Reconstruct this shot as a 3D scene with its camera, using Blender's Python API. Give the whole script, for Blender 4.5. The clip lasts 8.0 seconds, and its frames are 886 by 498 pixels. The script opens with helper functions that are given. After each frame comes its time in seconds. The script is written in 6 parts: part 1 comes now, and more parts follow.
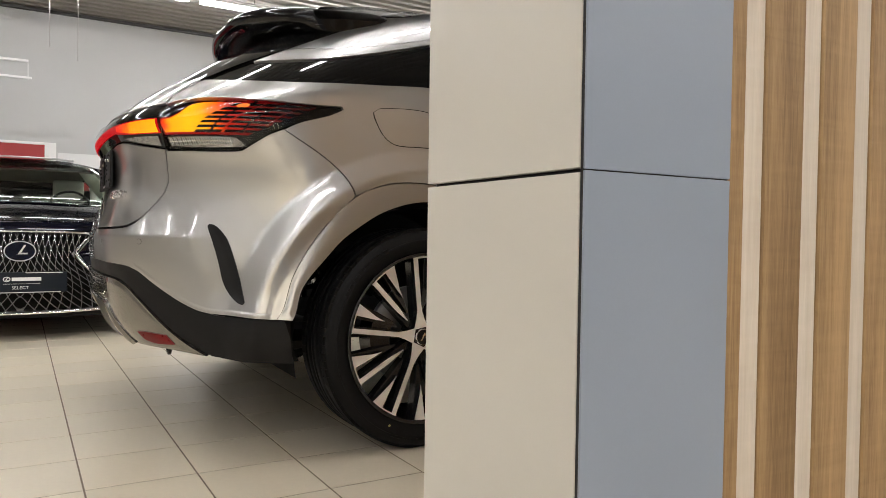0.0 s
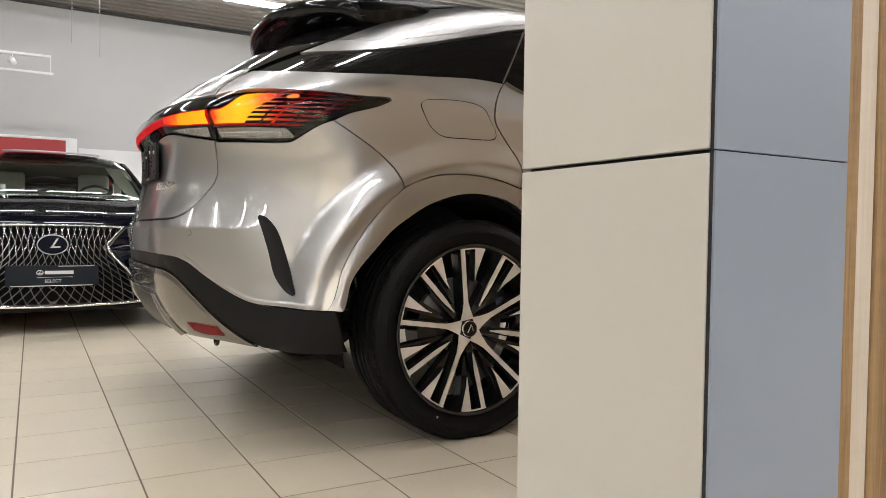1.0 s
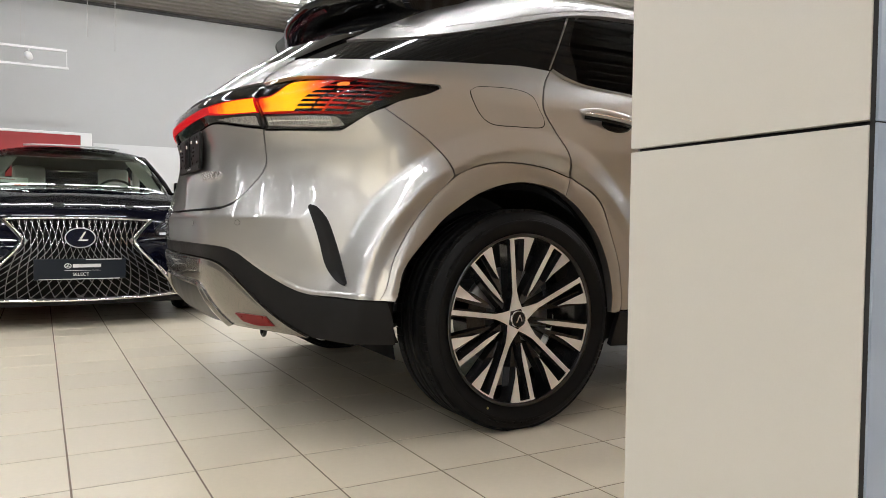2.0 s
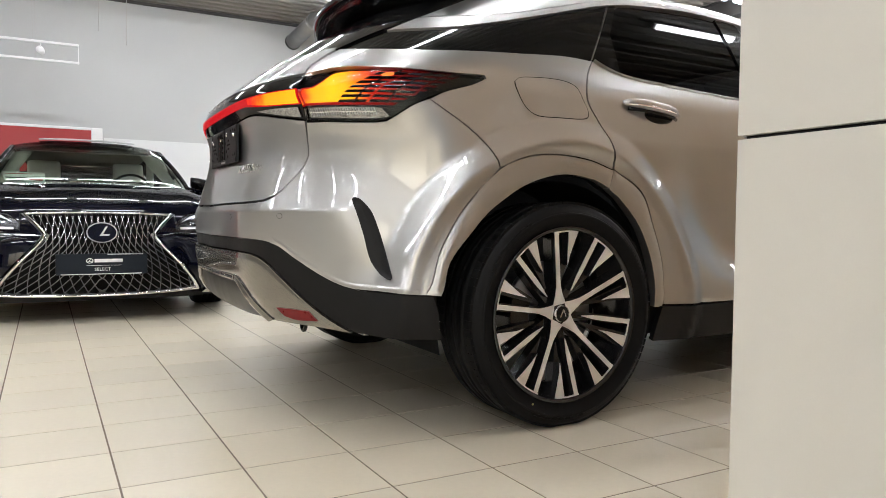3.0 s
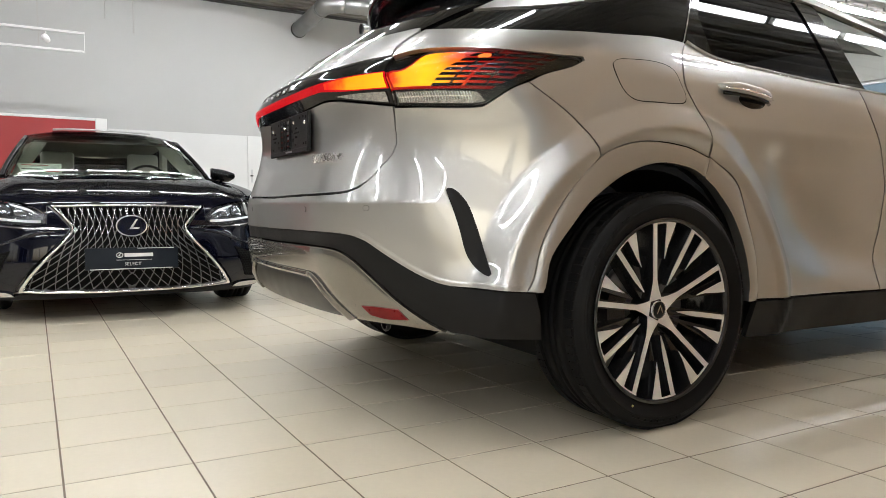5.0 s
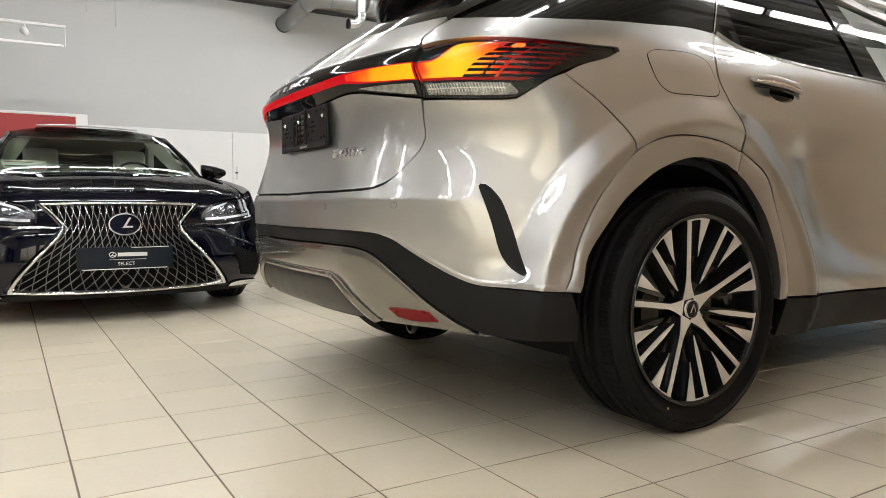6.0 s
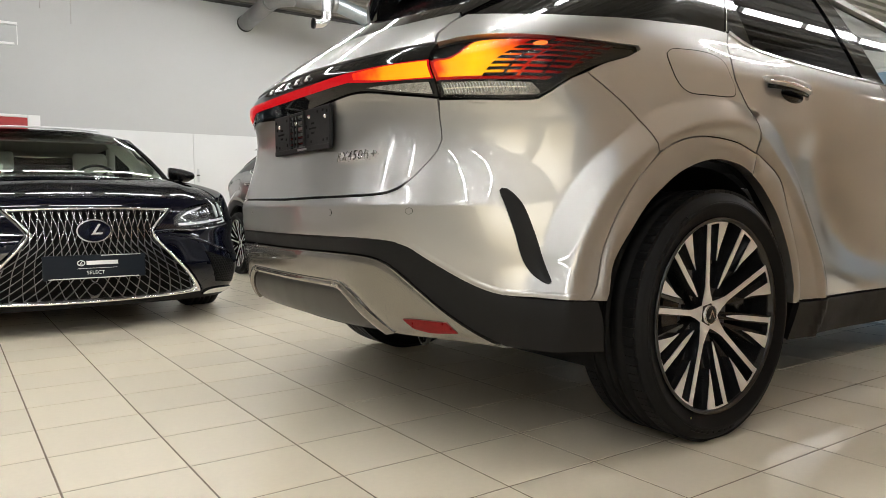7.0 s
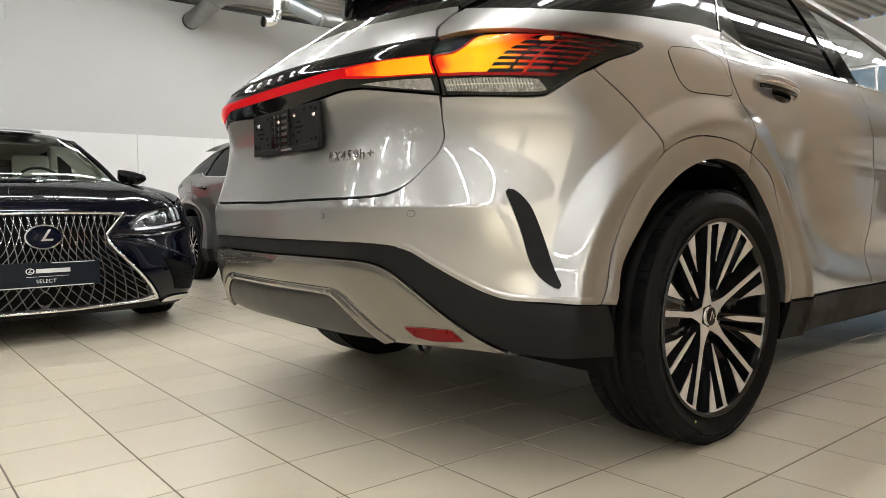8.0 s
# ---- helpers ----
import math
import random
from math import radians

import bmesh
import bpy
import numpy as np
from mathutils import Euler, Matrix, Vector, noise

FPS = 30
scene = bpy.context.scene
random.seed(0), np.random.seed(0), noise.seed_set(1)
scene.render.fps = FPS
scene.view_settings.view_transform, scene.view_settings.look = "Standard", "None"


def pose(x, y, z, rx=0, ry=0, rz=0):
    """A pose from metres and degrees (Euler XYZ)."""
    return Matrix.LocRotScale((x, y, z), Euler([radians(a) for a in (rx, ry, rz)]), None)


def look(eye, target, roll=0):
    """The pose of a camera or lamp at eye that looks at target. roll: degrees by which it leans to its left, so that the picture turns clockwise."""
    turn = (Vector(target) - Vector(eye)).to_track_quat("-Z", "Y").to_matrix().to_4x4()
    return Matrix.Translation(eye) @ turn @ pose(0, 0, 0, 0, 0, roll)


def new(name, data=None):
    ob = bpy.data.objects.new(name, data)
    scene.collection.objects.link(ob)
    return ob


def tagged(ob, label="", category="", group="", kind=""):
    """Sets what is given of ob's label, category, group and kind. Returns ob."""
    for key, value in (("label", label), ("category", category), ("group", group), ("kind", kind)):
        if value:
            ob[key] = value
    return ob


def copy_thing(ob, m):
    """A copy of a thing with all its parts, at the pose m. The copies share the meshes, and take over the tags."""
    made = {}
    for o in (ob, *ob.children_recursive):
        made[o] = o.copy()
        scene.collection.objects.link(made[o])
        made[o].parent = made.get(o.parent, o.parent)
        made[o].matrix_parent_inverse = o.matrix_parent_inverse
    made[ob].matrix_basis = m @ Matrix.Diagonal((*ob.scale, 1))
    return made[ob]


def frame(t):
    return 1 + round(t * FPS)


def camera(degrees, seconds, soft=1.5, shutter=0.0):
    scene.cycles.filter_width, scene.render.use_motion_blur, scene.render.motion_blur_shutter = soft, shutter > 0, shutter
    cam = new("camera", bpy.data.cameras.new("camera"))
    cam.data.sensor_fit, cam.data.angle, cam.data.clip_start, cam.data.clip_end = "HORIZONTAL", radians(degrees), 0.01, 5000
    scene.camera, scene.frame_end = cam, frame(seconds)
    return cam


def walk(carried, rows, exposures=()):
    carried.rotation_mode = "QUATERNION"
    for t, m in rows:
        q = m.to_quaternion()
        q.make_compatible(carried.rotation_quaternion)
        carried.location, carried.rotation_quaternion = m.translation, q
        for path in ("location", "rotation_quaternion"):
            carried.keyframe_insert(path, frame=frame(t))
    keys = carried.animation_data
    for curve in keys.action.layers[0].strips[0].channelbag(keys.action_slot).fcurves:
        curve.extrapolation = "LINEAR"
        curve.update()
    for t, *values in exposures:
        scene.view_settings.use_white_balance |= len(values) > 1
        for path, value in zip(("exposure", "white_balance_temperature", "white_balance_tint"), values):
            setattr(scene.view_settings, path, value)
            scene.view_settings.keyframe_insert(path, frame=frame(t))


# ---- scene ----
cam = camera(64.7, 8.0, 0.6)
PATH = [
    (0, (0.139, 0.22, 0.736), (1.143, 1.949, 0.692), 0.8),
    (0.5, (0.089, 0.249, 0.726), (1.079, 1.986, 0.675), 0.7),
    (1, (0.035, 0.288, 0.719), (1.013, 2.032, 0.663), 0.8),
    (1.5, (-0.024, 0.336, 0.708), (0.945, 2.084, 0.644), 0.7),
    (3, (-0.176, 0.479, 0.692), (0.779, 2.234, 0.606), 0.5),
    (3.5, (-0.225, 0.541, 0.694), (0.728, 2.297, 0.599), 0.4),
    (4, (-0.282, 0.613, 0.694), (0.674, 2.367, 0.594), 0.4),
    (4.5, (-0.337, 0.682, 0.695), (0.625, 2.432, 0.587), 0.3),
    (6, (-0.467, 0.896, 0.695), (0.557, 2.609, 0.572), -0.0),
    (6.5, (-0.51, 0.985, 0.706), (0.556, 2.673, 0.583), -0.2),
    (7, (-0.549, 1.068, 0.707), (0.575, 2.719, 0.587), -0.4),
    (7.5, (-0.582, 1.146, 0.707), (0.606, 2.751, 0.589), -0.5),
    (8, (-0.618, 1.226, 0.71), (0.629, 2.785, 0.593), -0.8),
]
walk(cam, [(t, look(eye, target, roll)) for t, eye, target, roll in PATH], [(0, .05, 6500, 13), (1.0, .12, 6400, 13), (1.5, .16, 6350, 12.5), (3, .30, 6130, 11.5), (4.5, .32, 6150, 10), (6, .22, 6430, 10), (8, .18, 6430, 10)])

# ---- light: overcast daylight through the glazed walls, fluorescent rows under the ceiling ----
world = bpy.data.worlds.new("world")
scene.world = world
world.use_nodes = True
sky = world.node_tree.nodes.new("ShaderNodeTexSky")
sky.sky_type, sky.sun_disc, sky.sun_elevation, sky.sun_rotation = "NISHITA", False, radians(35), radians(200)
sky.air_density, sky.dust_density, sky.ozone_density = .9, 7.0, .8
world.node_tree.links.new(sky.outputs["Color"], world.node_tree.nodes["Background"].inputs["Color"])
world.node_tree.nodes["Background"].inputs["Strength"].default_value = 0.15
sun = new("sun", bpy.data.lights.new("sun", "SUN"))
sun.data.energy, sun.data.angle, sun.data.color = .6, radians(12), (1, .96, .9)
sun.matrix_world = look((-6, -30, 22), (0, 0, 0))
TUBE_POWER = 35.0

# ---- materials ----
def material(name, color, rough=.5, metal=0.0, vary=.12, scale=6.0, fine=90.0, bump=.0, coat=0.0, ior=1.55, per=0.0, spec=.5):
    """A principled surface whose tone drifts at two scales, with fine relief; per: how far single pieces differ."""
    m = bpy.data.materials.new(name)
    m.use_nodes = True
    nt = m.node_tree
    p = nt.nodes["Principled BSDF"]
    tc = nt.nodes.new("ShaderNodeTexCoord")
    vec = tc.outputs["Object"]
    big, small = nt.nodes.new("ShaderNodeTexNoise"), nt.nodes.new("ShaderNodeTexNoise")
    big.inputs["Scale"].default_value, small.inputs["Scale"].default_value = scale, fine
    big.inputs["Detail"].default_value, small.inputs["Detail"].default_value = 4, 3
    for n in (big, small):
        nt.links.new(vec, n.inputs["Vector"])
    add = nt.nodes.new("ShaderNodeMath")
    add.operation = "MULTIPLY_ADD"
    nt.links.new(small.outputs["Fac"], add.inputs[0])
    add.inputs[1].default_value = .5
    nt.links.new(big.outputs["Fac"], add.inputs[2])
    rng = nt.nodes.new("ShaderNodeMapRange")
    rng.inputs["From Min"].default_value, rng.inputs["From Max"].default_value = .35, 1.15
    rng.inputs["To Min"].default_value, rng.inputs["To Max"].default_value = 1 - vary, 1 + vary
    nt.links.new(add.outputs[0], rng.inputs["Value"])
    tone = rng.outputs["Result"]
    if per:
        info = nt.nodes.new("ShaderNodeObjectInfo")
        r2 = nt.nodes.new("ShaderNodeMapRange")
        r2.inputs["To Min"].default_value, r2.inputs["To Max"].default_value = 1 - per, 1 + per
        nt.links.new(info.outputs["Random"], r2.inputs["Value"])
        mul = nt.nodes.new("ShaderNodeMath")
        mul.operation = "MULTIPLY"
        nt.links.new(tone, mul.inputs[0])
        nt.links.new(r2.outputs["Result"], mul.inputs[1])
        tone = mul.outputs[0]
    sc = nt.nodes.new("ShaderNodeVectorMath")
    sc.operation = "SCALE"
    sc.inputs[0].default_value = color
    nt.links.new(tone, sc.inputs["Scale"])
    nt.links.new(sc.outputs["Vector"], p.inputs["Base Color"])
    rr = nt.nodes.new("ShaderNodeMapRange")
    rr.inputs["From Min"].default_value, rr.inputs["From Max"].default_value = .3, .7
    rr.inputs["To Min"].default_value, rr.inputs["To Max"].default_value = rough * .9, min(1, rough * 1.12)
    nt.links.new(big.outputs["Fac"], rr.inputs["Value"])
    nt.links.new(rr.outputs["Result"], p.inputs["Roughness"])
    p.inputs["Metallic"].default_value = metal
    p.inputs["Specular IOR Level"].default_value = spec
    if coat:
        p.inputs["Coat Weight"].default_value, p.inputs["Coat Roughness"].default_value, p.inputs["Coat IOR"].default_value = coat, .012, ior
    if bump:
        b = nt.nodes.new("ShaderNodeBump")
        b.inputs["Strength"].default_value, b.inputs["Distance"].default_value = .6, bump
        nt.links.new(small.outputs["Fac"], b.inputs["Height"])
        nt.links.new(b.outputs["Normal"], p.inputs["Normal"])
    return m


def glow(name, color, power):
    """A surface that gives off light."""
    m = bpy.data.materials.new(name)
    m.use_nodes = True
    p = m.node_tree.nodes["Principled BSDF"]
    p.inputs["Base Color"].default_value = (*[c * .3 for c in color], 1)
    p.inputs["Emission Color"].default_value = (*color, 1)
    p.inputs["Emission Strength"].default_value = power
    p.inputs["Roughness"].default_value = .3
    return m


def clear(name, tint, ior=1.5, rough=.0):
    """Thin glass: it lets light straight through, and mirrors more at a slant."""
    m = bpy.data.materials.new(name)
    m.use_nodes = True
    nt = m.node_tree
    nt.nodes.remove(nt.nodes["Principled BSDF"])
    t, g, f, mix = (nt.nodes.new(k) for k in ("ShaderNodeBsdfTransparent", "ShaderNodeBsdfGlossy", "ShaderNodeFresnel", "ShaderNodeMixShader"))
    t.inputs["Color"].default_value = (*tint, 1)
    g.inputs["Roughness"].default_value, f.inputs["IOR"].default_value = rough, ior
    nt.links.new(f.outputs[0], mix.inputs[0])
    nt.links.new(t.outputs[0], mix.inputs[1])
    nt.links.new(g.outputs[0], mix.inputs[2])
    nt.links.new(mix.outputs[0], nt.nodes["Material Output"].inputs["Surface"])
    return m


M_PAINT = material("titanium_paint", (.462, .456, .440), .33, .87, .02, 3, 500, coat=1.0, ior=1.85)
M_GARNISH = material("bronze_grey_garnish", (.20, .187, .163), .24, .8, .03, 3, 1200, coat=1.0, ior=1.6)
M_NAVY = material("navy_paint", (.0022, .0027, .0078), .4, 0, .05, 3, 900, coat=1.0, spec=0, ior=1.48)
M_GREY = material("grey_paint", (.13, .128, .118), .35, .6, .04, 3, 900, coat=1.0)
M_BLACK = material("gloss_black", (.006, .006, .006), .04, 0, .05, 5, 300, spec=.28)
M_CLAD = material("matte_black_plastic", (.0082, .0080, .0085), .5, 0, .1, 8, 700, bump=.0003, spec=.23)
M_VALANCE = material("satin_grey_plastic", (.030, .028, .024), .38, 0, .1, 8, 700, spec=.5)
M_RUBBER = material("tyre_rubber", (.0075, .0075, .0078), .55, 0, .35, 14, 320, bump=.0005, spec=.13)
M_CHROME = material("chrome", (.82, .82, .82), .06, 1, .02)
M_ALU = material("machined_alloy", (.93, .92, .91), .38, .6, .05, 12, 700)
M_DARKALU = material("dark_alloy", (.012, .0122, .0135), .13, .0, .1, 10, 300, spec=.55)
M_HOLLOW = material("dark_lining", (.0065, .0065, .0065), .8, 0, .2, spec=.1)
M_TINT = clear("privacy_glass", (.03, .03, .035), 1.2)
M_GLASS = clear("window_glass", (.93, .96, .95), 1.4)
M_SCREEN = clear("screen_glass", (.70, .79, .68), 1.36)
M_LENS = clear("lamp_lens", (.95, .95, .95), 1.33)
M_TILE = material("beige_floor_tile", (.68, .605, .47), .30, 0, .07, 2.2, 60, per=.045)
M_GROUT = material("brown_grey_grout", (.21, .165, .12), .9, 0, .2, 5, 150, bump=.001)
M_WALL = material("white_wall_paint", (.49, .495, .49), .75, 0, .05, .8, 60, bump=.001)
M_WEST = material("taupe_wall_paint", (.40, .38, .345), .7, 0, .06, .8, 60, bump=.001)
M_WALLLOW = material("white_wall_panel", (.68, .685, .68), .45, 0, .03, 1.2, 80)
M_RED = material("red_panel", (.34, .022, .022), .45, 0, .06, 2, 80)
M_DECK = material("galvanised_deck", (.25, .24, .215), .55, .2, .1, 1.5, 50)
M_STEEL = material("dark_steel", (.05, .048, .045), .5, .4, .15)
M_DUCT = material("galvanised_duct", (.27, .27, .265), .42, .8, .12, 9, 120)
M_PILLAR = material("greige_panel", (.62, .595, .54), .42, 0, .03, 2.5, 400, bump=.0001)
# bluish daylight on the column's front face, put into the panel colour
M_PILLAR2 = material("bluish_daylight_panel", (.285, .33, .405), .34, 0, .03, 2.5, 400, bump=.0001)
M_GAP = material("joint_shadow", (.012, .012, .012), .7)
M_WHITE = material("white_lacquer", (.8, .8, .79), .4, 0, .03)
M_SILVER = material("aluminium_frame", (.55, .56, .57), .35, .9, .06)
M_TUBE = glow("fluorescent_tube", (.985, .985, .975), TUBE_POWER)


# ---- building blocks ----
def mesh_ob(name, verts, faces, mat, smooth=False, normals=None):
    me = bpy.data.meshes.new(name)
    me.from_pydata([tuple(map(float, v)) for v in verts], [], faces)
    if mat:
        me.materials.append(mat)
    if smooth:
        me.shade_smooth()
    if normals is not None:
        me.normals_split_custom_set_from_vertices([tuple(map(float, n)) for n in normals])
    return new(name, me)


def under(ob, parent, label=""):
    if parent is not None:
        ob.parent = parent
        ob.matrix_parent_inverse = Matrix.Translation(parent.location).inverted() if parent.rotation_euler == Euler((0, 0, 0)) else parent.matrix_basis.inverted()
    return tagged(ob, label)


def part(name, bm, mat, parent=None, label="", smooth=False):
    me = bpy.data.meshes.new(name)
    bm.to_mesh(me)
    bm.free()
    me.materials.append(mat)
    if smooth:
        me.shade_smooth()
    return under(new(name, me), parent, label)


def thing(name, label, category, at=(0, 0, 0), group="", kind=""):
    e = new(name)
    e.location = at
    e.empty_display_size = .1
    return tagged(e, label, category, group, kind)


def box(lo, hi, bevel=.0, seg=2):
    bm = bmesh.new()
    c = [(a + b) / 2 for a, b in zip(lo, hi)]
    bmesh.ops.create_cube(bm, size=1, matrix=Matrix.Translation(c) @ Matrix.Diagonal((*[b - a for a, b in zip(lo, hi)], 1)))
    if bevel:
        bmesh.ops.bevel(bm, geom=bm.edges[:], offset=bevel, segments=seg, affect="EDGES", profile=.6)
    return bm


def tube(bm, pts, rad, n=12, caps=True):
    """A pipe through pts; rad is one radius or one for each point."""
    pts = [Vector(p) for p in pts]
    rads = rad if isinstance(rad, (list, tuple)) else [rad] * len(pts)
    rings, up = [], None
    for i, p in enumerate(pts):
        d = (pts[min(i + 1, len(pts) - 1)] - pts[max(i - 1, 0)]).normalized()
        if up is None:
            up = d.orthogonal().normalized()
        up = (up - d * up.dot(d)).normalized()
        w = d.cross(up)
        rings.append([bm.verts.new(p + (up * math.cos(a) + w * math.sin(a)) * rads[i]) for a in (2 * math.pi * k / n for k in range(n))])
    for a, b in zip(rings, rings[1:]):
        for k in range(n):
            f = bm.faces.new((a[k], a[(k + 1) % n], b[(k + 1) % n], b[k]))
            f.smooth = True
    if caps:
        bm.faces.new(rings[0][::-1])
        bm.faces.new(rings[-1])
    return bm


def lathe(profile, n=64, axis="y"):
    """profile: (radius, along) pairs, turned about the axis."""
    bm = bmesh.new()
    rings = []
    for r, h in profile:
        ring = []
        for k in range(n):
            a = 2 * math.pi * k / n
            ring.append(bm.verts.new((r * math.cos(a), h, r * math.sin(a)) if axis == "y" else (r * math.cos(a), r * math.sin(a), h)))
        rings.append(ring)
    for a, b in zip(rings, rings[1:]):
        for k in range(n):
            f = bm.faces.new((a[k], b[k], b[(k + 1) % n], a[(k + 1) % n]))
            f.smooth = True
    return bm

# ---- the showroom's shell ----
X0, X1, Y0, Y1, H = -9.0, 14.0, -6.0, 12.9, 4.15


def wall_piece(bm, lo, hi):
    c = [(a + b) / 2 for a, b in zip(lo, hi)]
    bmesh.ops.create_cube(bm, size=1, matrix=Matrix.Translation(c) @ Matrix.Diagonal((*[b - a for a, b in zip(lo, hi)], 1)))


def wall_with_openings(name, axis, at, thick, lo, hi, openings, mat, label):
    """A wall along x or y with rectangular openings (from, to, bottom, top)."""
    bm = bmesh.new()
    cuts = sorted(openings)
    pos = lo
    for a, b, z0, z1 in cuts + [(hi, hi, 0, 0)]:
        cells = [(pos, a, 0, H)] + ([(a, b, 0, z0), (a, b, z1, H)] if b > a else [])
        for u0, u1, w0, w1 in cells:
            if u1 - u0 > .001 and w1 - w0 > .001:
                if axis == "x":
                    wall_piece(bm, (u0, at, w0), (u1, at + thick, w1))
                else:
                    wall_piece(bm, (at, u0, w0), (at + thick, u1, w1))
        pos = b
    return tagged(part(name, bm, mat), label, "wall", kind="structure")


wall_with_openings("wall_north", "x", Y1, .25, X0 - .25, X1 + .25, [], M_WALL, "white painted back wall of the showroom")
WEST = [(-5.6, -3.2, .3, 3.1), (-2.8, -.4, .3, 3.1)]
wall_with_openings("wall_west", "y", X0 - .25, .25, Y0, Y1, WEST, M_WEST, "taupe painted side wall with showroom windows")
SOUTH = [(-8.2, -5.4, .6, 3.1), (-5.0, -2.2, .6, 3.1), (-1.8, 1.0, .6, 3.1), (7.8, 10.6, .3, 3.1)]
EAST = [(-5.2, -2.2, .3, 3.3), (-1.8, 1.2, .3, 3.3), (1.6, 4.6, .3, 3.3), (5.0, 8.0, .3, 3.3), (8.4, 11.4, .3, 3.3)]
wall_with_openings("wall_south", "x", Y0 - .25, .25, X0 - .25, X1 + .25, SOUTH, M_WALL, "white wall with tall showroom windows")
wall_with_openings("wall_east", "y", X1, .25, Y0, Y1, EAST, M_WALL, "white end wall with large showroom windows")


def shop_window(number, axis, at, a, b, z0, z1):
    w = thing("window_%d" % number, "tall showroom window in a grey aluminium frame", "window", kind="structure")

    def bar(name, u0, u1, w0, w1, mat, d0, d1):
        lo, hi = ((u0, at + d0, w0), (u1, at + d1, w1)) if axis == "x" else ((at + d0, u0, w0), (at + d1, u1, w1))
        return part(name, box(lo, hi, .004 if mat is not M_GLASS else 0, 1), mat, w)
    for u0, u1, w0, w1 in ((a, a + .06, z0, z1), (b - .06, b, z0, z1), (a + .06, b - .06, z0, z0 + .06), (a + .06, b - .06, z1 - .06, z1), ((a + b) / 2 - .025, (a + b) / 2 + .025, z0 + .06, z1 - .06)):
        bar("window_frame", u0, u1, w0, w1, M_SILVER, .08, .16)
    for u0, u1 in ((a + .06, (a + b) / 2 - .025), ((a + b) / 2 + .025, b - .06)):
        bar("pane", u0, u1, z0 + .06, z1 - .06, M_GLASS, .115, .121).visible_shadow = False


for i, (a, b, z0, z1) in enumerate(SOUTH):
    shop_window(i + 1, "x", Y0 - .25, a, b, z0, z1)
for i, (a, b, z0, z1) in enumerate(EAST):
    shop_window(i + 11, "y", X1, a, b, z0, z1)
for i, (a, b, z0, z1) in enumerate(WEST):
    shop_window(i + 21, "y", X0 - .25, a, b, z0, z1)

# the yard outside
yard = box((-150, -150, -.35), (150, 150, -.25))
tagged(part("ground", yard, material("yard_paving", (.42, .42, .41), .9, 0, .15, .6, 20)), "pale concrete yard outside the windows", "ground", kind="structure")

# corrugated ceiling: ribs along x
bm = bmesh.new()
rows = []
y, k = Y0, 0
while y < Y1:
    for dy, dz in ((0, 0), (.09, 0), (.115, .05), (.185, .05), (.21, 0)):
        rows.append((min(y + dy, Y1), H + dz))
    y += .21
cols = [[bm.verts.new((x, yy, zz)) for yy, zz in rows] for x in (X0, X1)]
for j in range(len(rows) - 1):
    if rows[j + 1][0] - rows[j][0] > 1e-5 or abs(rows[j + 1][1] - rows[j][1]) > 1e-5:
        bm.faces.new((cols[0][j], cols[0][j + 1], cols[1][j + 1], cols[1][j]))
wall_piece(bm, (X0 - .25, Y0 - .25, H + .12), (X1 + .25, Y1 + .25, H + .3))
tagged(part("ceiling", bm, M_DECK), "corrugated galvanised steel roof deck", "ceiling", kind="structure")
tagged(part("trim", box((X0, Y1 - .05, H - .05), (X1, Y1 - .003, H - .004), .004, 1), M_STEEL), "dark steel angle along the top of the wall", "trim", kind="structure")

# steel roof beams
for bx in (-4.5, 9.0):
    b = thing("roof_beam", "dark grey steel beam under the roof deck", "beam", (bx, 3.4, H - .3), "roof beams", "structure")
    part("flange", box((bx - .09, Y0, H - .30), (bx + .09, Y1 - .08, H - .285)), M_STEEL, b)
    part("web", box((bx - .006, Y0, H - .284), (bx + .006, Y1 - .08, H - .022)), M_STEEL, b)
    part("flange", box((bx - .09, Y0, H - .021), (bx + .09, Y1 - .08, H - .006)), M_STEEL, b)

# back wall: pale lower panels, a red board, a flush door
low = thing("wall_cladding", "pale white lower wall cladding with thin joints", "wall panel", kind="structure")
for a, b in ((-9, -6.7), (-6.695, -4.42), (.42, 2.565), (2.575, 3.8), (3.805, 6.9), (6.905, 10), (10.005, 14)):
    part("panel", box((a, Y1 - .02, .004), (b, Y1 - .003, 1.93), .002, 1), M_WALLLOW, low)
board = thing("wall_board", "dark red wall board in a thin white frame", "wall board", (-1.2, Y1 - .03, 1.0), kind="")
part("panel", box((-4.4, Y1 - .035, .004), (.24, Y1 - .004, 2.035), .003, 1), M_RED, board)
part("frame", box((-4.4, Y1 - .045, 2.036), (.24, Y1 - .004, 2.075), .004, 1), M_WHITE, board)
part("frame", box((.241, Y1 - .045, .004), (.40, Y1 - .004, 2.075), .004, 1), M_WHITE, board)

# fluorescent rows
def light_row(x, y, z=None, half=.465):
    z = H - .14 if z is None else z
    lamp = thing("ceiling_light", "long white fluorescent batten under the roof deck", "ceiling light", (x, y, z), "ceiling lights")
    part("housing", box((x - half - .01, y - .05, z), (x + half + .01, y + .05, z + .05), .008, 1), M_WHITE, lamp)
    part("diffuser", box((x - half, y - .055, z - .045), (x + half, y + .055, z - .001), .015, 2), M_TUBE, lamp)
    for dx in (-.3, .3):
        part("hanger", box((x + dx - .006, y - .006, z + .051), (x + dx + .006, y + .006, H + .01)), M_STEEL, lamp)


